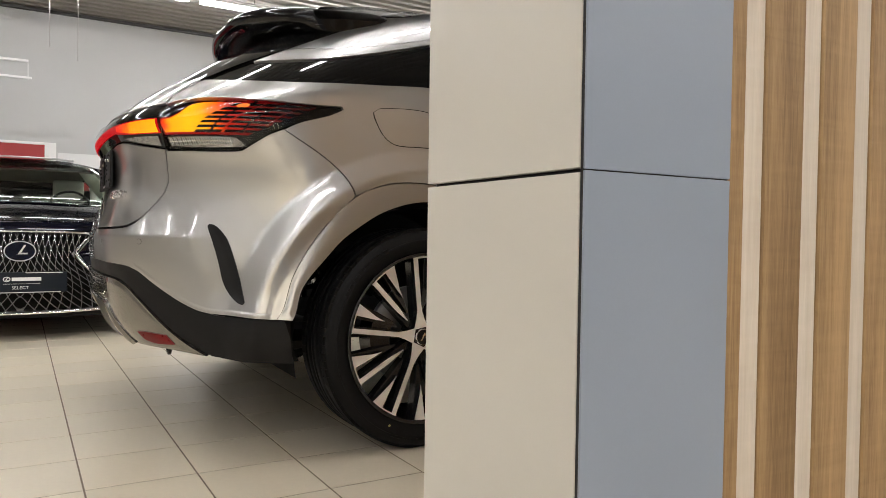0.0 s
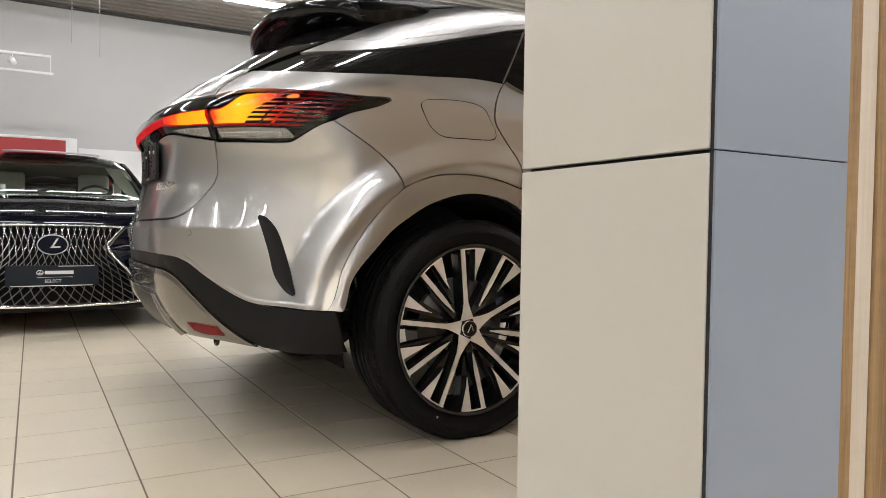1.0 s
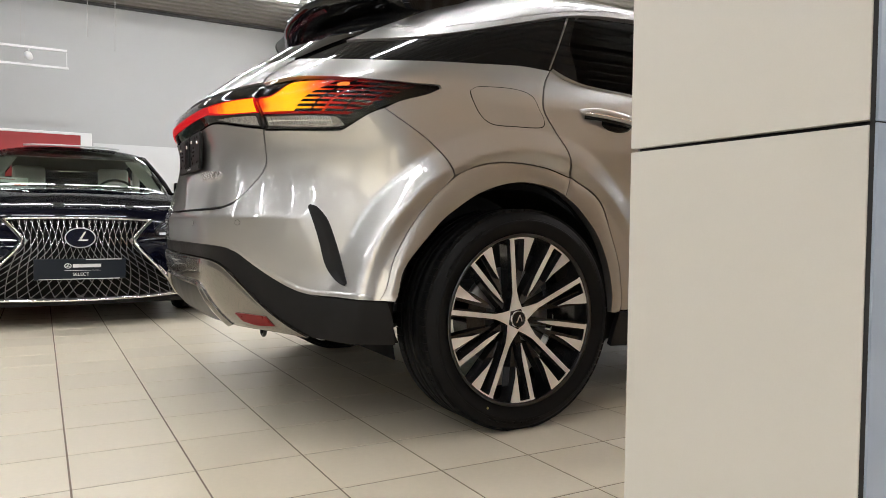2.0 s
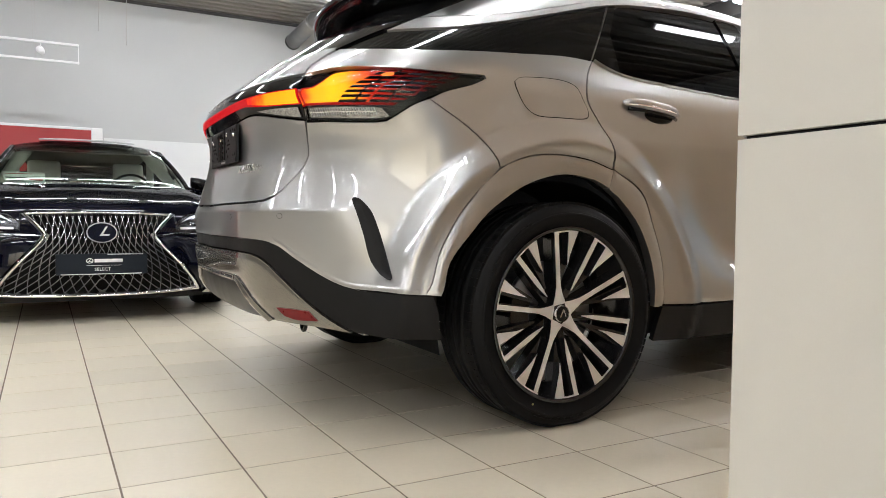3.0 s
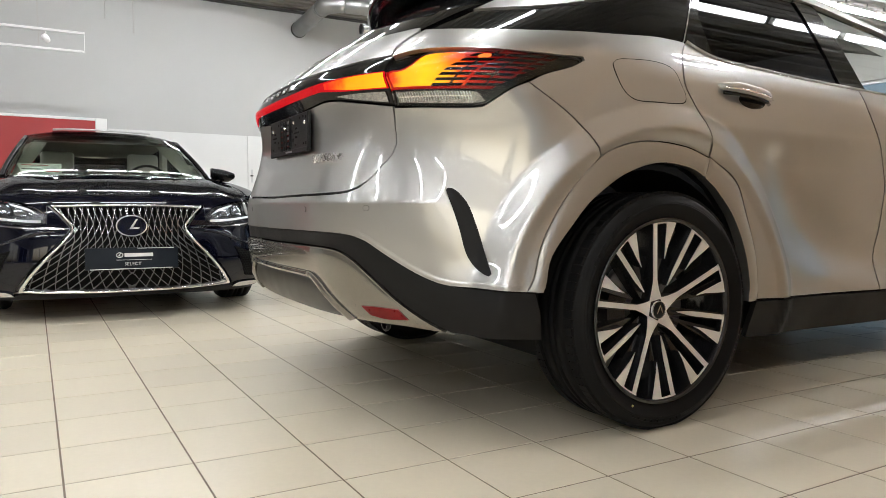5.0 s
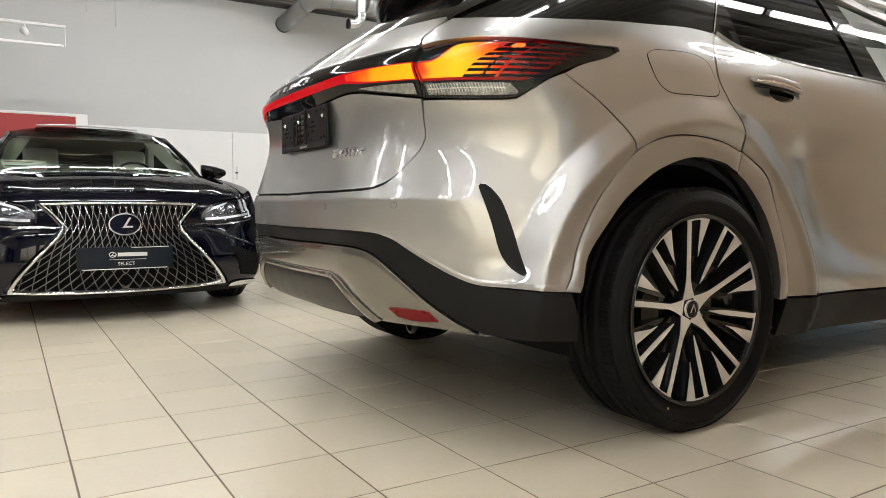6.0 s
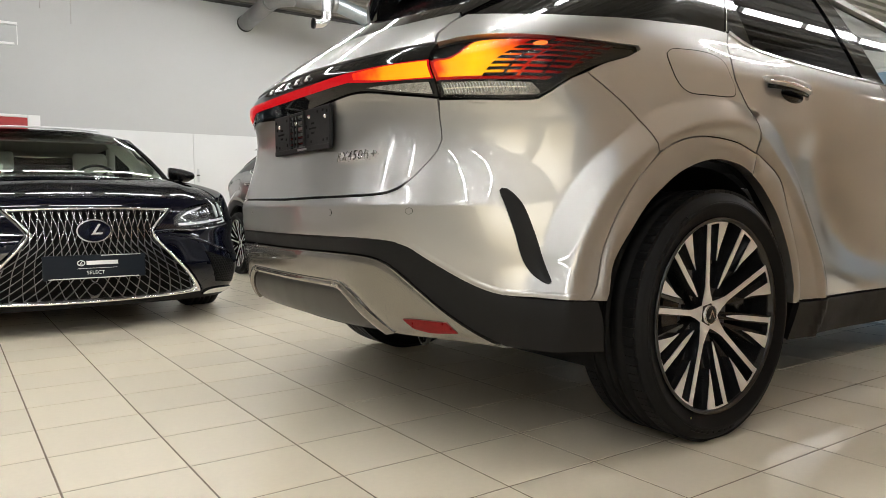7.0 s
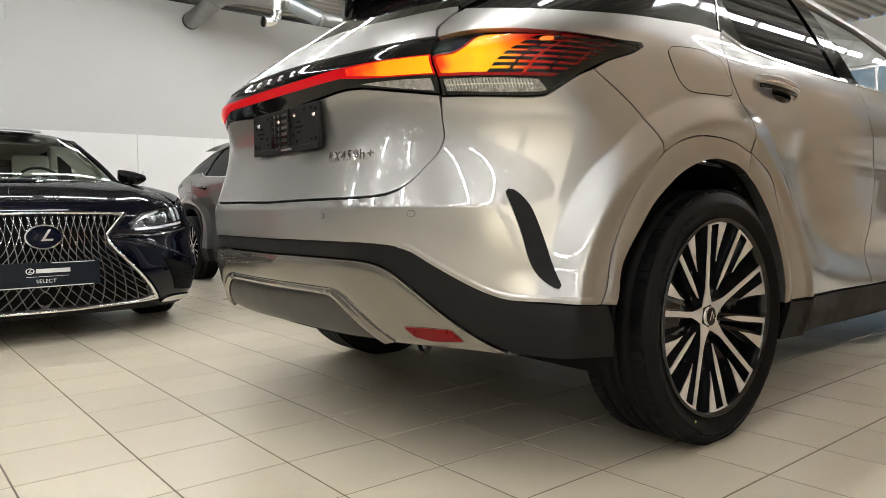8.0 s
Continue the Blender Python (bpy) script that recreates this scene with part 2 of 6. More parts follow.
# rows along the hall; gaps tune reflections and brightness, row 3.45 added to brighten the partition
for y, gaps in ((-4.1, ()), (-1.15, ((2.5, 8.5),)), (2.25, ((.9, 4.5),)), (3.45, ((-9, .5), (5.6, 14))), (4.75, ((.9, 5),)), (7.7, ((-9, -4.6),)), (10.65, ((-9, -1.2),))):
    for i in range(20):
        x = 2.61 + 1.09 * (i - 10)
        if x > -7 and not any(a < x < b for a, b in gaps):
            light_row(x, y)

# ---- the clad column and the slatted partition beside it ----
PX, PY = .645, .792
col = thing("column", "square column clad in greige panels, some coloured as if in bluish daylight", "column", (PX + .2, PY + .2, 0))
ZS = .807
for z0, z1 in ((.002, ZS - .0025), (ZS + .0025, 1.62), (1.625, 2.44), (2.445, H - .002)):
    part("panel", box((PX, PY + .0090, z0), (PX + .012, PY + .347, z1), .0012, 2), M_PILLAR, col, "greige satin panel")
    part("panel", box((PX + .0004, PY, z0 - .0017), (PX + .235, PY + .0032, z1 + .0017), .0008, 2), M_PILLAR2, col, "satin panel with bluish daylight put into its colour")
    part("panel", box((PX + .0135, PY + .3438, z0 - .0017), (PX + .235, PY + .347, z1 + .0017), .0008, 2), M_PILLAR2, col, "satin panel with bluish daylight put into its colour")
# added black strip that paints the deep shade inside the open corner joint
part("joint_seal", box((PX + .0016, PY + .0036, .002), (PX + .0128, PY + .0088, H - .002)), M_GAP, col, "black strip standing in for the shade in the corner joint")
part("core", box((PX + .0135, PY + .0045, 0), (PX + .235, PY + .3425, H)), M_GAP, col)



def wood(name, dark, light, grain, per):
    """Planed wood: long wavy figure, fine pores and saw marks, a little different from slat to slat."""
    m = bpy.data.materials.new(name)
    m.use_nodes = True
    nt = m.node_tree
    N, K = nt.nodes.new, nt.links.new
    p = nt.nodes["Principled BSDF"]
    tc, info = N("ShaderNodeTexCoord"), N("ShaderNodeObjectInfo")
    shift = N("ShaderNodeVectorMath")
    shift.operation = "MULTIPLY_ADD"
    K(info.outputs["Random"], shift.inputs[0])
    shift.inputs[1].default_value = (7.3, 3.1, 19.7)
    K(tc.outputs["Object"], shift.inputs[2])
    outs = []
    for scale, stretch, detail in ((1.0, (11, 11, .55), 6), (1.0, (120, 120, 2.6), 4), (1.0, (260, 260, 22), 3), (1.0, (5, 5, 55), 3)):
        mp, n = N("ShaderNodeMapping"), N("ShaderNodeTexNoise")
        mp.inputs["Scale"].default_value = stretch
        K(shift.outputs[0], mp.inputs["Vector"])
        K(mp.outputs[0], n.inputs["Vector"])
        n.inputs["Scale"].default_value, n.inputs["Detail"].default_value, n.inputs["Distortion"].default_value = scale, detail, .8
        outs.append(n.outputs["Fac"])
    mix = None
    for o, k in zip(outs, (.9, .55, .35, .18)):
        q = N("ShaderNodeMath")
        q.operation = "MULTIPLY_ADD"
        K(o, q.inputs[0])
        q.inputs[1].default_value = k
        if mix is None:
            q.inputs[2].default_value = 0
        else:
            K(mix, q.inputs[2])
        mix = q.outputs[0]
    ramp = N("ShaderNodeMapRange")
    ramp.inputs["From Min"].default_value, ramp.inputs["From Max"].default_value = .99 - grain, .99 + grain
    K(mix, ramp.inputs["Value"])
    col = N("ShaderNodeMix")
    col.data_type = "RGBA"
    K(ramp.outputs[0], col.inputs["Factor"])
    col.inputs["A"].default_value, col.inputs["B"].default_value = (*dark, 1), (*light, 1)
    tone = N("ShaderNodeMapRange")
    tone.inputs["To Min"].default_value, tone.inputs["To Max"].default_value = 1 - per, 1 + per
    K(info.outputs["Random"], tone.inputs["Value"])
    sc = N("ShaderNodeVectorMath")
    sc.operation = "SCALE"
    K(col.outputs["Result"], sc.inputs[0])
    K(tone.outputs[0], sc.inputs["Scale"])
    K(sc.outputs["Vector"], p.inputs["Base Color"])
    p.inputs["Roughness"].default_value = .55
    b = N("ShaderNodeBump")
    b.inputs["Strength"].default_value, b.inputs["Distance"].default_value = .5, .0006
    K(mix, b.inputs["Height"])
    K(b.outputs[0], p.inputs["Normal"])
    return m


M_OAK = wood("oak_slat", (.18, .10, .040), (.45, .29, .14), .24, .12)
M_PALE = wood("pale_oak_strip", (.52, .445, .36), (.72, .645, .555), .30, .06)
screen = thing("slatted_partition", "freestanding partition faced with oak and pale wooden slats", "partition", (2.5, .97, 0))
SX0, SX1, SH = .883, 5.8, 4.1
part("core", box((SX0, .822, 0), (SX1, 1.117, SH)), M_OAK, screen)
oak, pale = box((-.041, -.011, 0), (.041, .011, SH), .002, 1), box((-.0205, -.009, 0), (.0205, .009, SH), .0015, 1)
oak_me, pale_me = bpy.data.meshes.new("slat"), bpy.data.meshes.new("strip")
for bm_, me_, mat_ in ((oak, oak_me, M_OAK), (pale, pale_me, M_PALE)):
    bm_.to_mesh(me_)
    bm_.free()
    me_.materials.append(mat_)
for face, yy in ((0, .811), (1, 1.128)):
    x = .8985
    part("slat", box((SX0, yy - .011, 0), (.9185, yy + .011, SH), .002, 1), M_OAK, screen)
    while x < SX1 - .13:
        strip = new("strip", pale_me)
        strip.location = (x + .0405, yy + (.002 if face == 0 else -.002), 0)
        under(strip, screen)
        slat = new("slat", oak_me)
        slat.location = (x + .1015, yy, 0)
        under(slat, screen)
        x += .1225

# ---- the titanium crossover ----
# The big car's skin: horizontal slices of a superellipse tail, straight flanks and a rounded nose.
RX_X, RX_Y, HUB_Z, BASE = 1.308, 3.295, 0.37, 2.85


def spline(xs, ys):
    """A natural cubic curve through the rows, as a function that takes arrays."""
    xs, ys = np.array(xs, float), np.array(ys, float)
    h, n = np.diff(xs), len(xs)
    m = np.eye(n)
    r = np.zeros(n)
    for i in range(1, n - 1):
        m[i, i - 1:i + 2] = h[i - 1], 2 * (h[i - 1] + h[i]), h[i]
        r[i] = 6 * ((ys[i + 1] - ys[i]) / h[i] - (ys[i] - ys[i - 1]) / h[i - 1])
    c = np.linalg.solve(m, r)

    def f(x):
        x = np.clip(np.asarray(x, float), xs[0], xs[-1])
        i = np.clip(np.searchsorted(xs, x) - 1, 0, n - 2)
        d, u = x - xs[i], xs[i + 1] - x
        return (c[i] * u ** 3 + c[i + 1] * d ** 3) / (6 * h[i]) + (ys[i] / h[i] - c[i] * h[i] / 6) * u + (ys[i + 1] / h[i] - c[i + 1] * h[i] / 6) * d
    return f


def ease(x, a, b):
    t = np.clip((np.asarray(x, float) - a) / (b - a), 0, 1)
    return t * t * (3 - 2 * t)


TAIL_X = spline((.20, .32, .46, .62, .72, .83, .96, 1.045, 1.095, 1.15, 1.24, 1.34, 1.45, 1.56, 1.66),
                (.50, .405, .352, .328, .336, .367, .384, .360, .346, .385, .495, .640, .81, 1.02, 1.24))
HALF_W = spline((.20, .36, .55, .74, .92, 1.08, 1.17, 1.22, 1.28, 1.34, 1.40, 1.46, 1.52, 1.58, 1.62, 1.66),
                (.880, .928, .918, .902, .909, .911, .902, .882, .8525, .8205, .7865, .751, .714, .672, .632, .56))
TAIL_D = spline((.20, .50, .74, .90, 1.0, 1.15, 1.30, 1.66), (.66, .70, .72, .68, .66, .66, .70, .90))
TAIL_N = spline((.20, .50, .72, .86, 1.0, 1.15, 1.30, 1.66), (2.6, 2.6, 2.7, 2.7, 2.8, 2.7, 2.6, 2.5))
S1, NOSE_X, NOSE_D, S2 = 1.2, 5.16, 0.85, 4.30   # end of the tail's corner, the nose, its depth, start of the nose's corner


def rx_base(s, z):
    s, z = np.broadcast_arrays(np.asarray(s, float), np.asarray(z, float))
    sign, s = np.where(s < 0, -1.0, 1.0), np.abs(s)
    A, D, X0, n = HALF_W(z), TAIL_D(z), TAIL_X(z), TAIL_N(z)
    phi = np.clip(s / S1, 0, 1) * np.pi / 2
    rho = ((np.sin(phi) / A) ** n + (np.cos(phi) / D) ** n) ** (-1 / n)
    x, a = X0 + D - rho * np.cos(phi), rho * np.sin(phi)
    x1 = X0 + D
    nose = NOSE_X - NOSE_D - .55 * ease(z, .75, 1.2) - 1.0 * ease(z, 1.05, 1.66)
    u = np.clip((s - S1) / (S2 - S1), 0, 1)
    x = np.where(s > S1, x1 + (nose - x1) * u, x)
    psi = np.clip((s - S2) / S1, 0, 1) * np.pi / 2
    r2 = ((np.cos(psi) / A) ** 2.5 + (np.sin(psi) / NOSE_D) ** 2.5) ** (-1 / 2.5)
    x = np.where(s > S2, nose + r2 * np.sin(psi), x)
    a = np.where(s > S2, r2 * np.cos(psi), a)
    return x, a * sign, z


def crease(u, soft):
    """A straight ramp from 0 to 1 with tightly rounded ends."""
    v = np.asarray(u, float)
    return .5 * (np.sqrt(v * v + soft * soft) - np.sqrt((v - 1) ** 2 + soft * soft) + 1)


def rx_relief(x, z, s):
    """How far the skin swells out: over the wheels, along the doors."""
    d = 0
    for wx in (RX_X, RX_X + BASE):
        r = np.hypot(x - wx, z - HUB_Z)
        d = d + (.028 * (1 - ease(r, .55, .95)) + .034 * crease((.655 - r) / .075, .09) - .009 * crease((.578 - r) / .040, .10)) * ease(r, .2, .3)
    door = ease(x, 1.78, 2.12) * (1 - .75 * ease(z, .86, 1.02)) * (1 - ease(x, 3.3, 3.65))
    run = np.clip(x - 1.86, 0, 3)
    line, steep = .47 + .42 * np.exp(-run / .24), 1.75 * np.exp(-run / .24)     # the hollow that sweeps down from the arch and along the door
    away = (z - line) / np.sqrt(1 + steep * steep)
    d = d + door * (-.036 * np.exp(-(away / .105) ** 2) + .012 * np.exp(-((x - 2.35) / .33) ** 2 - ((z - .83) / .16) ** 2))
    d = d + .012 * ease(x, 1.6, 2.3) * (1 - ease(x, 3.3, 3.65)) * np.exp(-((z - 1.04) / .10) ** 2)
    d = d - .018 * np.exp(-((np.abs(s) - .90) / .125) ** 2) * ease(z, .42, .56) * (1 - ease(z, .93, 1.06))
    d = d + .029 * np.exp(-((np.abs(s) - .52) / .17) ** 2) * (1 - ease(z, .80, 1.10)) * ease(z, .24, .45)
    d = d + .010 * np.exp(-(np.sqrt((z - .714) ** 2 + 1e-5) - .003) / .045) * (1 - ease(np.abs(s), .70, .83))
    d = d + .026 * ease(x, 1.02, 1.42) * (1 - .6 * ease(x, 1.6, 3.4)) * ease(z, .85, .98) * (1 - ease(z, 1.1, 1.22))
    return d


def rx_skin(s, z, off=0.0):
    """Points and outward normals of the skin, off metres outside it, in the room."""
    s, z = np.broadcast_arrays(np.asarray(s, float), np.asarray(z, float))

    def raw(s, z):
        x, a, _ = rx_base(s, z)
        x2, a2, _ = rx_base(s + 2e-3, z)
        x0, a0, _ = rx_base(s - 2e-3, z)
        tx, ta = x2 - x0, a2 - a0
        l = np.hypot(tx, ta) + 1e-12
        d = rx_relief(x, z, s)
        return np.stack([x - d * ta / l, RX_Y - (a + d * tx / l), z], -1)
    e = 2e-3
    p = raw(s, z)
    n = np.cross(raw(s + e, z) - raw(s - e, z), raw(s, z + e) - raw(s, z - e))
    n = n / (np.linalg.norm(n, axis=-1, keepdims=True) + 1e-12)
    return p + n * np.asarray(off)[..., None] if np.ndim(off) else p + n * off, n


def curve(points, closed=True, step=.02):
    """A smooth line through (s, z) points; a point given twice is a sharp corner."""
    pts = [tuple(p) for p in points]
    runs, run = [], []
    seq = pts + ([pts[0]] if closed else [])
    for p in seq:
        if run and p == run[-1]:
            runs.append(run)
            run = [p]
        else:
            run.append(p)
    runs.append(run)
    out = []
    for run in runs:
        if len(run) < 2:
            continue
        for i in range(len(run) - 1):
            p1, p2 = np.array(run[i]), np.array(run[i + 1])
            p0 = np.array(run[i - 1]) if i else 2 * p1 - p2
            p3 = np.array(run[i + 2]) if i + 2 < len(run) else 2 * p2 - p1
            n = max(1, int(np.linalg.norm(p2 - p1) / step))
            d1, d0, d2 = np.linalg.norm(p2 - p1), np.linalg.norm(p1 - p0), np.linalg.norm(p3 - p2)
            m1 = (p2 - p0) / (d0 + d1) * d1 if d0 + d1 else p2 - p1
            m2 = (p3 - p1) / (d1 + d2) * d1 if d1 + d2 else p2 - p1
            for k in range(n):
                t = k / n
                out.append((2 * t ** 3 - 3 * t * t + 1) * p1 + (t ** 3 - 2 * t * t + t) * m1 + (3 * t * t - 2 * t ** 3) * p2 + (t ** 3 - t * t) * m2)
    if not closed:
        out.append(np.array(seq[-1]))
    return np.array(out)


def sheet(name, skin, outline, mat, parent, label="", off=0.0, deep=.012, grid=.022, gap=.0009, mirror=False, dome=0.0, closed_curve=True):
    """A curved panel of the skin inside an outline in (s, z), with turned-in edges. dome: how much its middle stands out."""
    from mathutils.geometry import delaunay_2d_cdt
    if closed_curve:
        ends = np.array(outline, float)
        size = np.sum(np.linalg.norm(ends - np.roll(ends, 1, 0), axis=1))
        loop = curve(outline, step=max(.003, min(.02, size / 90)))
    else:
        loop = np.array(outline, float)
    keep = [0]
    for i in range(1, len(loop)):
        if np.linalg.norm(loop[i] - loop[keep[-1]]) > .002:
            keep.append(i)
    loop = loop[keep]
    area = .5 * np.sum(loop[:, 0] * np.roll(loop[:, 1], -1) - np.roll(loop[:, 0], -1) * loop[:, 1])
    if area < 0:
        loop = loop[::-1]
    t = np.roll(loop, -1, 0) - np.roll(loop, 1, 0)
    t /= np.linalg.norm(t, axis=1, keepdims=True) + 1e-9
    loop = loop + gap * np.stack([-t[:, 1], t[:, 0]], 1)
    lo, hi = loop.min(0), loop.max(0)
    gs, gz = np.meshgrid(np.arange(lo[0] + grid / 2, hi[0], grid), np.arange(lo[1] + grid / 2, hi[1], grid * .8), indexing="ij")
    q = np.stack([gs.ravel(), gz.ravel()], 1)

    def within(pts):
        """Which points lie inside the outline, and how far from it."""
        inside, near = np.zeros(len(pts), bool), np.full(len(pts), 9.0)
        for a, b in zip(loop, np.roll(loop, -1, 0)):
            hit = ((a[1] > pts[:, 1]) != (b[1] > pts[:, 1])) & (pts[:, 0] < (b[0] - a[0]) * (pts[:, 1] - a[1]) / (b[1] - a[1] + 1e-15) + a[0])
            inside ^= hit
            u = np.clip(((pts - a) @ (b - a)) / ((b - a) @ (b - a) + 1e-12), 0, 1)
            near = np.minimum(near, np.linalg.norm(pts - a - u[:, None] * (b - a), axis=1))
        return inside, near
    inside, near = within(q)
    sel = inside & (near > grid * .35)
    q, near = q[sel], near[sel]
    if dome:
        inward = np.stack([-t[:, 1], t[:, 0]], 1)
        rings = np.concatenate([loop + inward * w for w in (.004, .009, .016, .026)])
        r_in, r_near = within(rings)
        depth = np.repeat((.004, .009, .016, .026), len(loop))
        ok = r_in & (r_near > depth * .9)
        q = np.concatenate([q[near > .03], rings[ok]])
    n = len(loop)
    co, _, faces, _, _, _ = delaunay_2d_cdt([Vector(v) for v in np.concatenate([loop, q])], [(i, (i + 1) % n) for i in range(n)], [], 1, 1e-6)
    co = np.array([tuple(c) for c in co])
    p, nor = skin(co[:, 0], co[:, 1], off)
    if dome:
        def lifted(pts):
            return skin(pts[:, 0], pts[:, 1], off + dome * (1 - np.exp(-within(pts)[1] / .012)))[0]
        p, e = lifted(co), .0012
        n2 = np.cross(lifted(co + (e, 0)) - lifted(co - (e, 0)), lifted(co + (0, e)) - lifted(co - (0, e)))
        n2 = n2 / (np.linalg.norm(n2, axis=1, keepdims=True) + 1e-12)
        n2 = n2 * np.sign(np.sum(n2 * nor, axis=1))[:, None]
        rim_w = np.exp(-within(co)[1] / .002)[:, None]
        nor = n2 * (1 - rim_w) + nor * rim_w
        nor = nor / (np.linalg.norm(nor, axis=1, keepdims=True) + 1e-12)
    faces = [tuple(f) for f in faces]
    edge = {}
    for f in faces:
        for a, b in zip(f, f[1:] + f[:1]):
            edge[(a, b)] = edge.get((a, b), 0) + 1
    rim = [(a, b) for (a, b) in edge if (b, a) not in edge]
    verts, norms, allf = list(p), list(nor), list(faces)
    for a, b in rim:
        k = len(verts)
        e = p[b] - p[a]
        side = np.cross(e, nor[a])
        side = side / (np.linalg.norm(side) + 1e-9)
        for v in (a, b):
            verts += [p[v], p[v] - nor[v] * deep]
            norms += [side, side]
        allf.append((k, k + 1, k + 3, k + 2))
    verts, norms = np.array(verts), np.array(norms)
    flip = np.cross(verts[faces[0][1]] - verts[faces[0][0]], verts[faces[0][2]] - verts[faces[0][0]]) @ nor[faces[0][0]] < 0
    if mirror:
        verts[:, 1] = 2 * skin.mid - verts[:, 1]
        norms[:, 1] *= -1
        flip = not flip
    if flip:
        allf = [f[::-1] for f in allf]
    ob = mesh_ob(name, verts, allf, mat, True, norms)
    return under(ob, parent, label)


rx_skin.mid = RX_Y


def xz(points, closed=True):
    """A smooth line drawn in (x, z), turned into (s, z)."""
    q = curve(points, closed)
    x, z = q[:, 0], q[:, 1]
    A, D, X0, n = HALF_W(z), TAIL_D(z), TAIL_X(z), TAIL_N(z)
    a = A * (1 - np.clip((X0 + D - x) / D, 0, 1) ** n) ** (1 / n)
    nose = NOSE_X - NOSE_D - .55 * ease(z, .75, 1.2) - 1.0 * ease(z, 1.05, 1.66)
    corner = np.arctan2(a, X0 + D - x) * S1 / (np.pi / 2)
    return np.stack([np.where(x < X0 + D, corner, S1 + (x - X0 - D) / (nose - X0 - D) * (S2 - S1)), z], 1)


def both(points):
    """A right half, from the top of the middle line to its bottom, with its mirror image."""
    return list(points) + [(-s, z) for s, z in reversed(points)]


def lamp_glow(name, stops):
    """A lit lamp element whose colour runs along the car through stops of (x, colour, strength)."""
    m = bpy.data.materials.new(name)
    m.use_nodes = True
    nt = m.node_tree
    p = nt.nodes["Principled BSDF"]
    tc, sep, rng, ramp, n, mul = (nt.nodes.new(k) for k in ("ShaderNodeTexCoord", "ShaderNodeSeparateXYZ", "ShaderNodeMapRange", "ShaderNodeValToRGB", "ShaderNodeTexNoise", "ShaderNodeMath"))
    nt.links.new(tc.outputs["Object"], sep.inputs[0])
    nt.links.new(tc.outputs["Object"], n.inputs["Vector"])
    n.inputs["Scale"].default_value, n.inputs["Detail"].default_value = 22, 2
    mul.operation = "MULTIPLY_ADD"
    nt.links.new(n.outputs["Fac"], mul.inputs[0])
    mul.inputs[1].default_value = .045
    nt.links.new(sep.outputs["X"], mul.inputs[2])
    lo, hi = stops[0][0], stops[-1][0]
    rng.inputs["From Min"].default_value, rng.inputs["From Max"].default_value = lo + .022, hi + .022
    nt.links.new(mul.outputs[0], rng.inputs["Value"])
    nt.links.new(rng.outputs[0], ramp.inputs[0])
    ramp.color_ramp.elements.remove(ramp.color_ramp.elements[1])
    for i, (x, c, k) in enumerate(stops):
        e = ramp.color_ramp.elements.new((x - lo) / (hi - lo)) if i else ramp.color_ramp.elements[0]
        e.color = (*[v * k for v in c], 1)
    nt.links.new(ramp.outputs[0], p.inputs["Emission Color"])
    p.inputs["Emission Strength"].default_value = 1.25
    p.inputs["Base Color"].default_value = (.05, .004, .003, 1)
    p.inputs["Roughness"].default_value, p.inputs["Specular IOR Level"].default_value = .25, .15
    return m


def skin_x(s, z=1.09):
    return float(rx_base(s, z)[0])


M_AMBER = lamp_glow("amber_lamp", [(skin_x(.697), (1, .03, .01), .7), (skin_x(.715), (1, .10, .006), .8), (skin_x(.745), (1, .40, .006), 1), (skin_x(.80), (1, .50, .004), 1.05), (skin_x(.845), (1, .36, .004), 1), (skin_x(.880), (1, .12, .004), .85), (skin_x(.905), (.68, .014, .004), .5), (skin_x(.97), (.30, .004, .005), .32), (skin_x(1.06), (.07, .002, .002), .15)])
M_BANDLIT = lamp_glow("band_amber_lamp", [(skin_x(.440, 1.07), (.9, .015, .01), .75), (skin_x(.500, 1.07), (1, .10, .005), .9), (skin_x(.57, 1.07), (1, .30, .004), 1), (skin_x(.684, 1.07), (1, .42, .006), 1)])
M_REDGLOW = lamp_glow("red_lamp", [(.34, (.80, .002, .010), .45), (.70, (.86, .004, .008), .56)])
M_BULB = lamp_glow("indicator_glow", [(skin_x(.90), (1, .34, .06), 1.0), (skin_x(.94), (1, .20, .03), 1.0)])
M_DIMRED = lamp_glow("red_lamp_edge", [(skin_x(.69), (.8, .006, .006), .4), (skin_x(.93), (.5, .005, .005), .2), (skin_x(1.1), (.1, .002, .002), .1)])

RX = thing("crossover_car", "titanium-coloured crossover with its rear lights on, standing on the tiles", "car", (RX_X, RX_Y, 0))
ARCH = [(1.016, .299), (1.029, .458), (1.055, .560), (1.106, .648), (1.164, .728), (1.268, .803), (1.408, .842), (1.541, .830), (1.66, .765), (1.753, .670), (1.802, .560), (1.812, .450), (1.799, .380), (1.762, .250)]
ARCH_OUT = [(.993, .462), (1.011, .500), (1.033, .606), (1.09, .742), (1.176, .852), (1.263, .890), (1.371, .905), (1.523, .894), (1.629, .864), (1.746, .790), (1.807, .680), (1.847, .560), (1.848, .450), (1.835, .388)]
LAMP = [(.686, .994), (.686, .994), (.692, 1.051), (.684, 1.14), (.684, 1.14), (.720, 1.151), (.783, 1.154), (.928, 1.149), (1.105, 1.143), (1.166, 1.144), (1.178, 1.137), (1.159, 1.117), (1.081, 1.084), (.995, 1.042), (.930, 1.004), (.903, .989), (.877, .986), (.827, .986), (.752, .989)]
